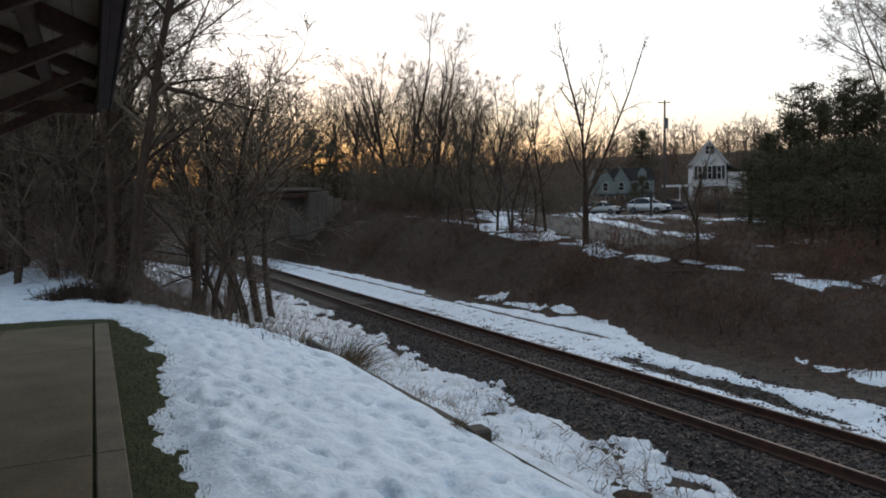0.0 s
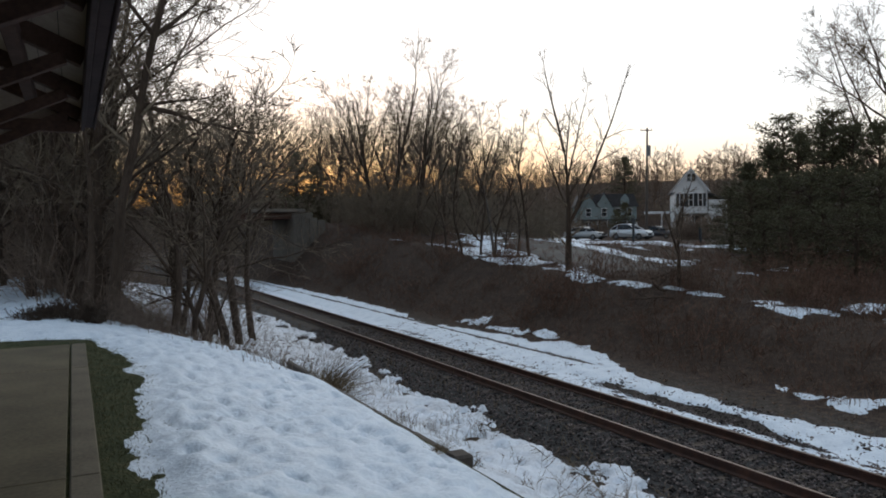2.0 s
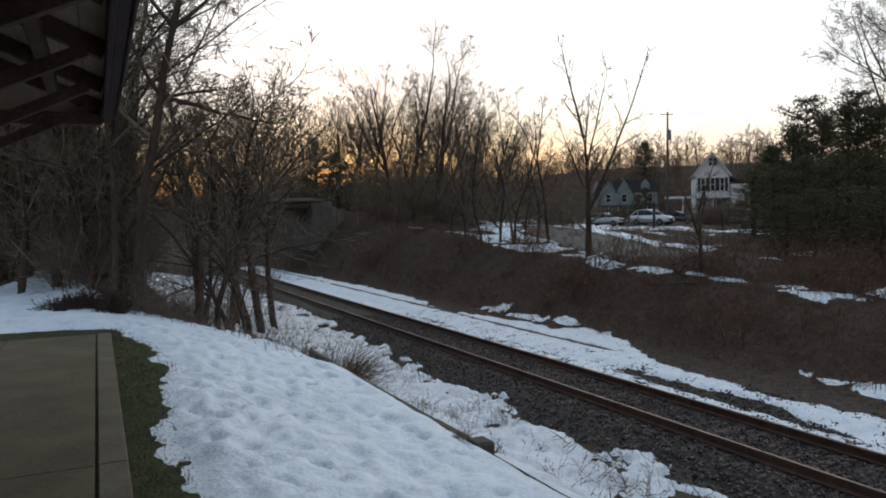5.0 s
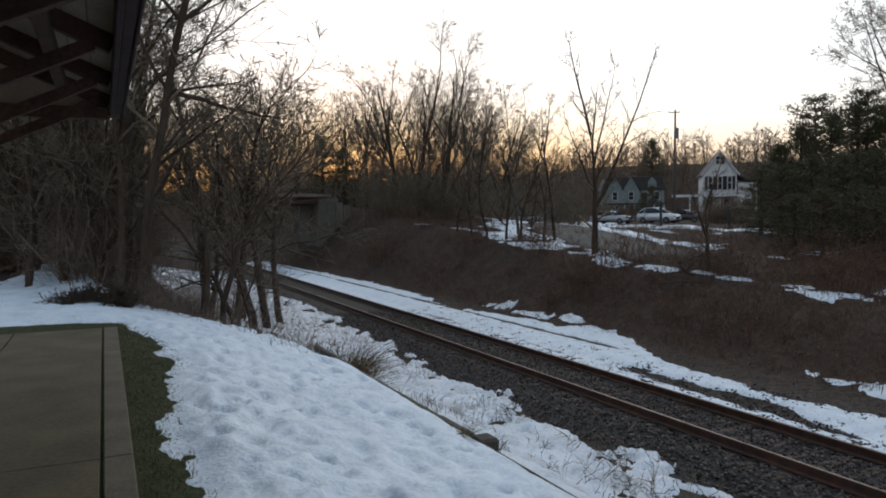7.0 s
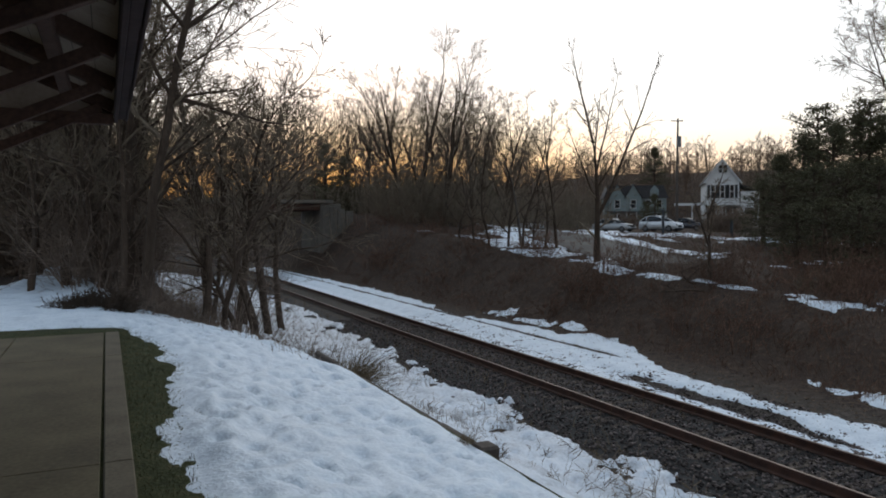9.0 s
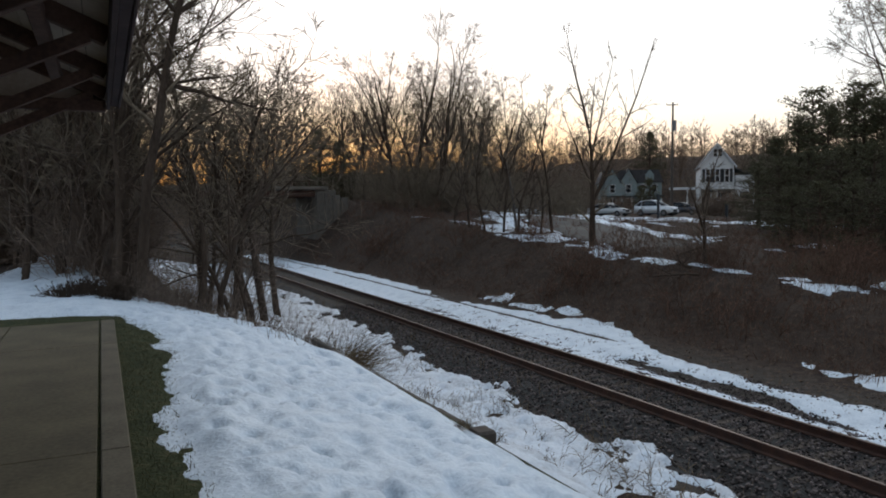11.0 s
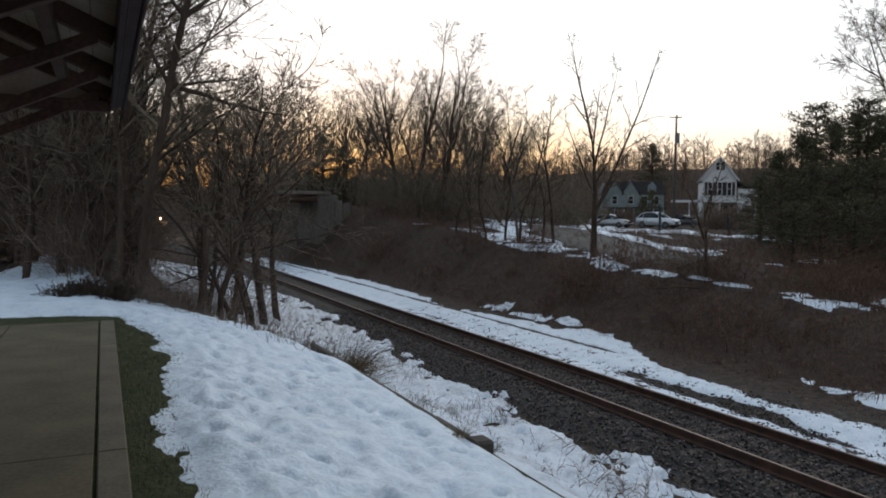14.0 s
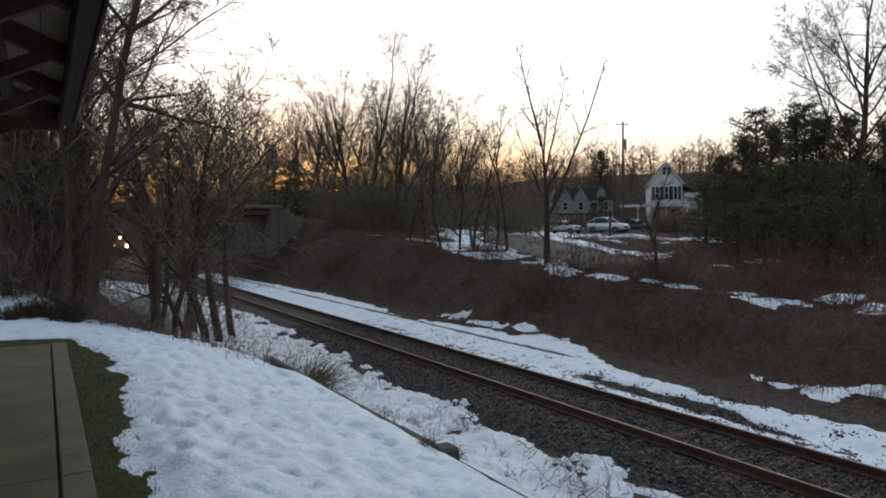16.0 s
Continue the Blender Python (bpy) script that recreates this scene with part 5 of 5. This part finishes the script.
def build_thickets():
    rnd = random.Random(8)
    near = [thicket_kind(61, 20, 3.5, 1.0, 6, 3), thicket_kind(62, 18, 2.8, 0.9, 6, 3), thicket_kind(63, 20, 3.9, 1.1, 6, 3)]
    far = [thicket_rows(64, 18, 5.6, 1.5, 4, 2, 0.014, bends=1), thicket_rows(65, 19, 4.6, 1.6, 4, 2, 0.014, bends=1)]
    spots = []
    while len(spots) < 54:
        az, d = rnd.uniform(-7, 9.5), rnd.uniform(16.5, 31)
        x, y = polar(az, d)
        if az > 5.4 and rnd.random() < 0.25 or x > float(crest(y)) + 2.2 or y < 19 and x < 1.0 or y < 27.5 and x < -0.4 or -1.6 < x - d * 0.071 < 1.6 and (d > 21 or abs(x - d * 0.071) < 0.72):
            continue
        if az > 3.6 and d < 23 or az > 5.5 and rnd.random() < 0.5 or down_line(az, d, 1.0):
            continue
        spots.append((x, y))
    front = [polar(az, d) for az, d in ((3.4, 17.6), (4.4, 17.4), (5.2, 17.9), (4.0, 18.6), (5.6, 18.9), (6.1, 17.3), (6.8, 18.2), (1.3, 16.4), (2.4, 16.0), (3.3, 16.3), (4.3, 16.1), (5.3, 16.7), (0.6, 16.9))]
    scatter(near, "thicket_shrub", "low leafless shrub at the edge of the snow", "shrub", "low shrubs by the snow", front, rnd, 0.2, 0.28)
    gully = [polar(az, d) for az, d in ((3.5, 20.5), (4.3, 21.5), (5.0, 20.2), (5.8, 21.0), (6.5, 20.4), (4.7, 23.0), (5.6, 23.4), (6.4, 22.6), (3.9, 24.0), (7.2, 21.6))]
    scatter(near, "thicket_shrub", "tangled leafless shrub in the gully", "shrub", "shrubs in the gully", gully, rnd, 0.36, 0.5)
    scatter(near, "thicket_shrub", "tangled leafless brown thicket shrub", "shrub", "thicket beside the lawn", spots, rnd)
    edge = [(19.6, 20.4), (20.3, 20.9), (20.4, 19.6), (19.3, 21.4), (21.2, 20.2)]
    scatter(near, "thicket_shrub", "twiggy leafless shrub on the brow of the bank", "shrub", "shrubs on the brow", edge, rnd, 0.42, 0.6)
    slope = [thicket_kind(68, 9, 3.9, 0.8, 7, 3), thicket_kind(69, 8, 3.2, 0.7, 7, 3)]
    spots = [polar(rnd.uniform(6.3, 11.0), rnd.uniform(20, 27)) for _ in range(4)]
    scatter(slope, "thicket_shrub", "sparse leafless saplings on the slope above the ditch", "shrub", "saplings above the ditch", spots, rnd)
    spots = []
    while len(spots) < 66:
        az, d = rnd.uniform(-8, 9), rnd.uniform(29, 60)
        x, y = polar(az, d)
        if x < 3.4 + 0.02 * y and not -2.6 < x - d * 0.071 < 2.9:
            spots.append((x, y))
    shrub_field("trackside_thicket", "tangled leafless thicket along the railway", "thicket", far, spots, rnd, 0.8, 1.25, BRUSH)
    spots = []
    while len(spots) < 66:
        az, d = rnd.uniform(15.5, 35.5), rnd.uniform(38, 78)
        x, y = polar(az, d)
        if x > 19.0 + 0.1 * (y - 30) and y < 70 and (d > 57 or az < 17) and not (27.5 < az and d < 72 and rnd.random() < 0.92):
            spots.append((x, y))
    for i in range(30):
        spots.append((rnd.uniform(15.5, 34), rnd.uniform(70, 115)) if i % 4 else (rnd.uniform(-3, 2), rnd.uniform(72, 120)))
    for i in range(14):
        spots.append(polar(rnd.uniform(12.5, 19.5), rnd.uniform(76, 108)))
    for i in range(4):
        spots.append(polar(rnd.uniform(48.2, 50.0), rnd.uniform(50, 70)))
    shrub_field("bank_brush", "leafless brush crowding the top of the bank", "brush", far, spots, rnd, 0.7, 1.1, TWIG)
    spots = []
    for i in range(40):
        az = rnd.uniform(5.2, 14.5)
        spots.append(polar(az, max(92, 16.5 / math.sin(radians(az))) + rnd.uniform(0, 25)))
    shrub_field("woodland_undergrowth", "dark leafless undergrowth of the wood beyond the bridge", "undergrowth", far, spots, rnd, 1.5, 2.1, TWIG)
    spots = [polar(rnd.uniform(33, 52), rnd.uniform(138, 205) if i % 2 else rnd.uniform(136, 160)) for i in range(120)]
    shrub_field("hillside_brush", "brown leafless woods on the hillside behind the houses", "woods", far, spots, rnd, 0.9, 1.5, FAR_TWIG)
    bushy = [thicket_rows(70, 40, 2.0, 1.0, 4, 2, 0.016, bends=1)]
    spots = [polar(rnd.uniform(44.2, 47.6), rnd.uniform(84, 92)) for _ in range(9)] + [polar(rnd.uniform(36.4, 40.0), rnd.uniform(112, 121)) for _ in range(8)]
    shrub_field("house_shrubs", "leafless garden shrubs in front of the houses", "shrubs", bushy, spots, rnd, 0.9, 1.5, BRUSH)
    low = [thicket_rows(66, 14, 1.6, 0.9, 4, 2, 0.007), thicket_rows(67, 14, 1.1, 0.8, 4, 2, 0.007)]
    spots = [(rnd.uniform(16, 22.0), rnd.uniform(9, 58)) for _ in range(64)]
    spots += [(rnd.uniform(24, 36), rnd.uniform(13, 23)) for _ in range(20)] + [(rnd.uniform(20.5, 26), rnd.uniform(15.5, 21)) for _ in range(16)]
    shrub_field("bank_brambles", "low leafless brambles on the railway bank", "brambles", low, spots, rnd, 0.5, 1.3, BRAMBLE)
    spots = []
    for i in range(40):
        y = rnd.uniform(12.5, 22) if i < 22 else rnd.uniform(14.5, 19)
        spots.append((float(crest(y)) + rnd.uniform(0.35, 1.2), y))
    shrub_field("crest_brush", "low brown brush between the lawn and ditch", "brush", low, spots, rnd, 0.25, 0.45, BRUSH)


def pine_kind(seed, height, reach, layered=False, boughs=7, tuft=7):
    """An evergreen: a rounded crown of boughs that end in pads of needles, or flat open layers round a bare upper trunk."""
    rng = np.random.RandomState(seed)
    wood, spikes = [], []
    wood += [(0, 0, -0.3, 0.06, 0, height * 0.5, 0.18, 0.12), (0.06, 0, height * 0.5, 0, 0.05, height * 0.97, 0.12, 0.025)]
    h = height * (0.66 if layered else 0.06)
    while h < height - 0.05:
        k = h / height
        wide = reach * (min(1.0, (1.05 - k) / 0.16) if layered else (1 - max(0.0, (k - 0.25) / 0.77) ** 2.3) * min(1.0, 0.6 + k * 2))
        for b in range(boughs):
            a = rng.uniform(0, 6.28)
            length = wide * rng.uniform(0.45, 1.1) + 0.15
            p, d = np.array([0.03, 0, h + rng.uniform(-0.12, 0.12)]), np.array([math.cos(a), math.sin(a), rng.uniform(0.0, 0.55) if layered else rng.uniform(-0.1, 0.35) + 0.9 * k ** 3])
            for i in range(4):
                d = d / np.linalg.norm(d)
                q = p + d * length / 4
                wood.append((*p, *q, 0.034 * (1 - i / 5), 0.034 * (1 - (i + 1) / 5)))
                side = np.array([-d[1], d[0], 0])
                for _ in range((0, 2, 3, 3)[i]):
                    c = p + (q - p) * rng.uniform(0, 1.15) + side * rng.normal(0, 0.13) * (0.5 + i * 0.35) + np.array([0, 0, 0.05 + rng.normal(0, 0.10 if layered else 0.09)])
                    for _ in range(tuft):
                        o = rng.normal(0, 1, 3) * (0.12, 0.12, 0.06 if layered else 0.08)
                        v = rng.normal(0, 0.6, 3) + d * 0.5 + np.array([0, 0, 0.35])
                        v = v / np.linalg.norm(v) * rng.uniform(0.09, 0.2)
                        w = np.cross(v, rng.normal(0, 1, 3))
                        w = w / np.linalg.norm(w) * rng.uniform(0.02, 0.038)
                        spikes.append((c + o, c + o + v * 0.5 + w, c + o + v, c + o + v * 0.5 - w))
                p, d = q, d + np.array([0, 0, -0.03 if layered else -0.05])
        h += rng.uniform(0.32, 0.55) if layered else rng.uniform(0.26, 0.40)
    spikes = np.array(spikes).reshape(-1, 3)
    return mesh_from("pine%d_trunk" % seed, *tubes(wood, 5), BARK), mesh_from("pine%d_crown" % seed, spikes, np.arange(len(spikes)).reshape(-1, 4), NEEDLE, smooth=False)


def build_pines():
    kinds = [pine_kind(71, 8.0, 1.75, True, 10), pine_kind(72, 6.0, 2.3), pine_kind(73, 6.0, 2.0), pine_kind(74, 6.0, 2.5, False, 7, 4)]

    def put(az, d, k, turn, s, sz, label, group=""):
        x, y = polar(az, d)
        plant("pine_tree", kinds[k], pose(x, y, on_ground(x, y), 0, 0, turn) @ Matrix.Diagonal((s, s, sz, 1)), label, "tree", group)

    put(51.9, 46, 0, 20, 0.95, 0.96, "tall open pine with flat layers of needles")
    put(55.0, 47, 0, 160, 0.95, 0.98, "tall open pine with flat layers of needles")
    for az, d, k, turn, h in ((48.4, 48, 2, 0, 3.8), (49.7, 47, 1, 50, 5.0), (51.0, 47, 2, 90, 6.1), (52.8, 45, 1, 200, 6.4), (54.4, 48, 1, 310, 7.0), (56.2, 46, 2, 140, 6.9), (57.8, 45, 1, 20, 6.6), (59.8, 45, 2, 70, 6.5), (61.8, 44, 1, 100, 6.3), (64.2, 44, 1, 60, 6.3),
                              (49.8, 42, 2, 80, 3.9), (51.6, 42, 1, 240, 4.2), (53.6, 41, 2, 10, 4.3), (55.6, 41, 1, 130, 4.4), (57.8, 40, 1, 30, 4.2), (50.6, 36.5, 2, 15, 2.6), (52.4, 35, 1, 95, 2.9), (54.4, 36, 2, 170, 3.0), (56.4, 34.5, 1, 260, 2.9), (58.6, 35, 2, 330, 3.0), (60.8, 34.5, 1, 40, 3.0)):
        put(az, d, 3 if h < 4.5 else k, turn, 0.45 + 0.55 * h / 6, h / 6, "dense dark green pine beside the street", "pines beside the street")
    for az, d, k, turn, h in ((40.9, 92, 1, 40, 4.2), (40.2, 95, 2, 80, 3.6), (40.9, 160, 2, 90, 12.0), (27.6, 72, 2, 10, 6.5), (15.6, 76, 1, 10, 6.5), (17.2, 84, 1, 60, 6.5)):
        put(az, d, k, turn, h / 6 if k else h / 8, h / 6 if k else h / 8, "dark evergreen among the bare trees")


build_wood()
build_far_wood()
build_thickets()
build_pines()

# ---- weeds, grass and sticks ----
def blades(rng, roots, height, lean, width, bend=0.5, mat=None, name="blades"):
    """Grass blades as bent three-sided tubes from roots (x, y, z)."""
    n = len(roots)
    a = rng.uniform(0, 6.28, n)
    tilt = rng.rand(n) * lean
    hgt = height * rng.uniform(0.5, 1.2, n)
    dx, dy = np.cos(a) * np.sin(tilt), np.sin(a) * np.sin(tilt)
    mid = roots + np.stack([dx * hgt * 0.5, dy * hgt * 0.5, hgt * 0.55 * np.cos(tilt)], -1)
    end = mid + np.stack([dx * hgt * (0.5 + bend), dy * hgt * (0.5 + bend), hgt * 0.45 * np.cos(tilt) * (1 - bend)], -1)
    w = width * rng.uniform(0.6, 1.3, n)
    segs = np.concatenate([np.concatenate([roots, mid, w[:, None], w[:, None] * 0.75], 1), np.concatenate([mid, end, w[:, None] * 0.75, w[:, None] * 0.2], 1)])
    return mesh_from(name, *tubes(segs, 3), mat or STRAW)


def build_weeds():
    rng = np.random.RandomState(15)
    # lawn grass
    n = 6500
    x = rng.uniform(0.14, 1.15, n)
    y = rng.uniform(3.6, 13.2, n)
    strip = rng.rand(n) < 0.16
    x = np.where(strip, rng.uniform(-3.0, 1.0, n), x)
    y = np.where(strip, rng.uniform(SLAB_END + 0.02, 13.3, n), y)
    ob = new("lawn_grass", blades(rng, np.stack([x, y, ground_z(x, y) - 0.005], -1), 0.05, 1.0, 0.0022, 0.4, GRASS, "lawn_grass"))
    tagged(ob, "short dull winter grass beside the kerb", "grass", kind="stuff")
    # dead weeds all over the bank
    n = 1500
    cx, cy = rng.uniform(14.9, 21.5, n), 7 + 55 * rng.rand(n) ** 1.25
    m = 9
    x, y = np.repeat(cx, m) + rng.normal(0, 0.14, n * m), np.repeat(cy, m) + rng.normal(0, 0.14, n * m)
    ob = new("bank_weeds", blades(rng, np.stack([x, y, ground_z(x, y) - 0.02], -1), 0.46, 1.0, 0.0055, 0.5, BRAMBLE, "bank_weeds"))
    tagged(ob, "dead brown weeds and grass on the bank", "weeds", kind="stuff")
    n = 330
    cx, cy = rng.uniform(22, 45, n), rng.uniform(12, 50, n)
    x, y = np.repeat(cx, 12) + rng.normal(0, 0.25, n * 12), np.repeat(cy, 12) + rng.normal(0, 0.25, n * 12)
    ob = new("field_weeds", blades(rng, np.stack([x, y, ground_z(x, y) - 0.02], -1), 0.55, 0.9, 0.011, 0.4, BRAMBLE, "field_weeds"))
    tagged(ob, "dead tall grass between the bank and street", "weeds", kind="stuff")
    # stubble that pokes through the snow along the crest
    n = 520
    y = rng.uniform(10.4, 19, n)
    x = crest(y) + rng.normal(0.15, 0.32, n)
    ob = new("snow_stubble", blades(rng, np.stack([x, y, ground_z(x, y) - 0.02], -1), 0.34, 0.5, 0.005, 0.2, BRUSH, "snow_stubble"))
    tagged(ob, "thin dry stalks poking through the snow", "weeds", kind="stuff")
    # straw that pokes through the snow in the ditch
    n = 2800
    y = 12 + 30 * rng.rand(n) ** 1.3
    x = rng.uniform(3.6, 7.6, n)
    keep = fbm(x * 0.5, y * 0.35, 71, 3) > 0.43
    x, y = x[keep], y[keep]
    ob = new("ditch_straw", blades(rng, np.stack([x, y, ground_z(x, y) + 0.03], -1), 0.42, 0.7, 0.0045, 0.45, STRAW, "ditch_straw"))
    tagged(ob, "thin straw standing in the snowy ditch", "weeds", kind="stuff")
    # thin stalks beside the rails
    n = 500
    y = rng.uniform(11, 45, n)
    x = np.where(rng.rand(n) < 0.5, rng.normal(8.55, 0.35, n), rng.normal(10.2, 0.6, n))
    ob = new("trackside_stalks", blades(rng, np.stack([x, y, np.full(n, -2.4)], -1), 0.38, 0.7, 0.006, 0.4, STRAW, "trackside_stalks"))
    tagged(ob, "dry grass stalks growing in the ballast", "weeds", kind="stuff")


def build_leaves():
    """Dead leaves strewn over the bank, the ditch and the dirt beside the service track."""
    rng = np.random.RandomState(33)
    n = 17000
    x, y = rng.uniform(13.2, 24, n), 6 + 50 * rng.rand(n) ** 1.4
    z = ground_z(x, y) + 0.015
    a, s = rng.uniform(0, 6.28, n), rng.uniform(0.02, 0.048, n)
    u = np.stack([np.cos(a), np.sin(a), rng.normal(0, 0.2, n)], -1) * s[:, None]
    v = np.stack([-np.sin(a), np.cos(a), rng.normal(0, 0.25, n)], -1) * s[:, None] * 0.6
    c = np.stack([x, y, z], -1)
    lift = np.stack([np.zeros(n), np.zeros(n), s * 0.5], -1)
    verts = np.stack([c - u + lift, c - v, c + u + lift, c + v], 1).reshape(-1, 3)
    ob = new("dead_leaves", mesh_from("dead_leaves", verts, np.arange(4 * n).reshape(-1, 4), LEAF, smooth=False))
    tagged(ob, "reddish brown dead leaves strewn over the bank", "leaves", kind="stuff")


def arching_clump(seed, n, height, spread_r, lean_x):
    rng = np.random.RandomState(seed)
    segs = []
    for _ in range(n):
        a, r = rng.uniform(0, 6.28), spread_r * math.sqrt(rng.rand())
        p = np.array([r * math.cos(a), r * math.sin(a), -0.05])
        d = np.array([rng.normal(lean_x, 0.35), rng.normal(0, 0.35), 1.0])
        length = height * rng.uniform(0.5, 1.15)
        for i in range(5):
            d = d / np.linalg.norm(d)
            q = p + d * length / 5
            segs.append((*p, *q, 0.006 * (1 - i / 6), 0.006 * (1 - (i + 1) / 6)))
            p, d = q, d + np.array([d[0] * 0.30, d[1] * 0.30, -0.10])
    return mesh_from("clump%d" % seed, *tubes(segs, 3), STRAW)


def build_clumps():
    rnd = random.Random(3)
    kinds = [arching_clump(81, 120, 1.05, 0.24, 0.4), arching_clump(82, 80, 0.75, 0.2, 0.3)]
    for x, y, k in ((3.45, 11.3, 0), (3.7, 11.9, 0), (3.35, 12.3, 1), (3.9, 12.7, 0), (3.2, 13.4, 1), (3.55, 10.6, 1), (3.0, 14.4, 1), (4.1, 13.6, 1), (22.4, 17.2, 0), (22.9, 17.6, 0), (22.0, 17.7, 0)):
        ob = tagged(new("grass_clump", kinds[k]), "arching clump of dead straw-brown grass", "grass clump", "grass clumps on the bank edge")
        ob.matrix_basis = pose(x, y, on_ground(x, y), 0, 0, rnd.uniform(-30, 30))
    tuft = tagged(new("grass_clump", kinds[1]), "small dead grass tuft in a hollow of the snow", "grass clump")
    tuft.matrix_basis = pose(3.0, 6.06, on_ground(3.0, 6.06) + 0.04) @ Matrix.Diagonal((0.4, 0.4, 0.22, 1))
    stalk = [thicket_rows(83, 8, 0.75, 0.3, 3, 1, 0.0015, (0.0018, 0.0026), 0.22), thicket_rows(84, 5, 0.55, 0.2, 3, 1, 0.0015, (0.0018, 0.0026), 0.2)]
    tall = [(6.4, 9.0), (6.7, 9.5), (5.9, 6.3), (6.2, 6.0), (5.7, 6.7), (6.5, 6.5), (6.0, 7.1), (6.45, 8.1)]
    short = [(6.9, 8.7), (6.1, 9.6), (5.9, 13.6), (5.2, 15.0), (4.6, 10.6), (6.6, 10.6), (4.4, 8.2), (5.5, 7.2), (7.0, 7.8), (5.6, 9.8)]
    shrub_field("dry_weeds", "dry branching weeds standing in the snow", "weeds", stalk[:1], tall, rnd, 1.25, 1.65, STRAW)
    shrub_field("dry_weeds", "short dry weeds standing in the snow", "weeds", stalk[1:], short, rnd, 0.8, 1.1, STRAW)
    bush = mesh_from("low_bush", *tubes(np.concatenate(thicket_rows(85, 460, 0.5, 0.62, 4, 2, 0.006, (0.006, 0.01), 0.8)), 3), BARK)
    ob = tagged(new("low_bush", bush), "low dense brown bush at the edge of the snow", "shrub")
    ob.matrix_basis = pose(-0.2, 15.8, on_ground(-0.2, 15.8), 0, 0, 20)
    # fallen limbs on the bank
    limb = [(5, 0.12, -0.02, 5, 40, 0.5, 0.2), (4, 0.15, 0, 3, 40, 0.5, 0.2), (3, 0.2, 0, 0, 0, 0, 0)]
    for i, (x, y, a) in enumerate(((19.2, 20.0, 200), (18.8, 19.2, 150), (20.4, 22.0, 260), (17.6, 24.5, 30))):
        segs = [s for _, s in grow(np.random.RandomState(90 + i), (0, 0, 0.15), (1, 0.1, 0.12), 2.2, 0.045, limb)]
        ob = tagged(new("fallen_branch", mesh_from("fallen_branch", *tubes(segs, 5), BARK)), "pale fallen branch lying on the bank", "branch", "fallen branches")
        ob.matrix_basis = pose(x, y, on_ground(x, y), 0, 0, a)


build_weeds()
build_leaves()
build_clumps()


# ---- the train ----
def build_train():
    """A road locomotive with its headlight and ditch lights lit; its front faces -y, rail level at z = 0."""
    loco = tagged(new("locomotive"), "dark diesel locomotive with lit headlight and ditch lights", "locomotive")
    dark = mottled("dark_loco_paint", [(0.3, (0.02, 0.021, 0.024)), (0.7, (0.045, 0.046, 0.05))], 1.5, 15, 0.5, 0.1)
    lamp = glowing("headlight_glow", (1.0, 0.60, 0.28), 320)
    part("underframe", boxed(-1.45, 1.45, 0.3, 19.6, 1.05, 1.45, 0.03), dark, loco)
    part("long_hood", boxed(-0.95, 0.95, 5.4, 19.2, 1.45, 4.15, 0.12), dark, loco)
    part("cab", boxed(-1.5, 1.5, 2.3, 5.35, 1.45, 4.4, 0.15), dark, loco)
    part("nose", boxed(-1.15, 1.15, 0.75, 2.28, 1.45, 3.25, 0.15), dark, loco)
    for s in (-1, 1):
        part("cab_window", boxed(s * 0.75 - 0.4, s * 0.75 + 0.4, 2.27, 2.31, 3.35, 4.0, 0.02), GLASS, loco)
        part("ditch_light", rod(bmesh.new(), (s * 0.8, 0.22, 1.72), (s * 0.8, 0.36, 1.72), 0.17, 0.12, 14), lamp, loco, "lit ditch light")
        part("handrail", rod(bmesh.new(), (s * 1.35, 0.35, 2.4), (s * 1.35, 2.2, 2.4), 0.02, n=6), GREY_METAL, loco)
    part("headlight", rod(bmesh.new(), (0, 0.64, 3.1), (0, 0.78, 3.1), 0.23, 0.16, 14), lamp, loco, "lit headlight")
    part("plough", prism([(-1.4, 0.12), (1.4, 0.12), (1.2, 0.95), (-1.2, 0.95)], 0.05, 0.3), dark, loco)
    part("coupler", boxed(-0.14, 0.14, -0.35, 0.3, 0.75, 1.05, 0.03), RUST, loco)
    for y in (2.4, 4.2, 6.0, 13.6, 15.4, 17.2):
        axle = child(new("wheelset"), loco)
        for s in (-1, 1):
            part("wheel", rod(bmesh.new(), (s * 0.68, y, 0.5), (s * 0.82, y, 0.5), 0.5, n=18), RUST, axle)
        part("axle", rod(bmesh.new(), (-0.7, y, 0.5), (0.7, y, 0.5), 0.09, n=8), RUST, axle)
    for y in (4.2, 15.4):
        part("bogie", boxed(-1.15, 1.15, y - 2.3, y + 2.3, 0.45, 1.0, 0.05), dark, loco)
    return loco


locomotive = build_train()


def motions():
    rows = []
    for t in (0, 2, 4, 6, 8, 10, 12, 14, 16):
        rows.append((t, pose(TRACK_X, 122 + 14.0 * (16 - t), RAIL_Z + 0.002)))
    walk(locomotive, rows)


motions()
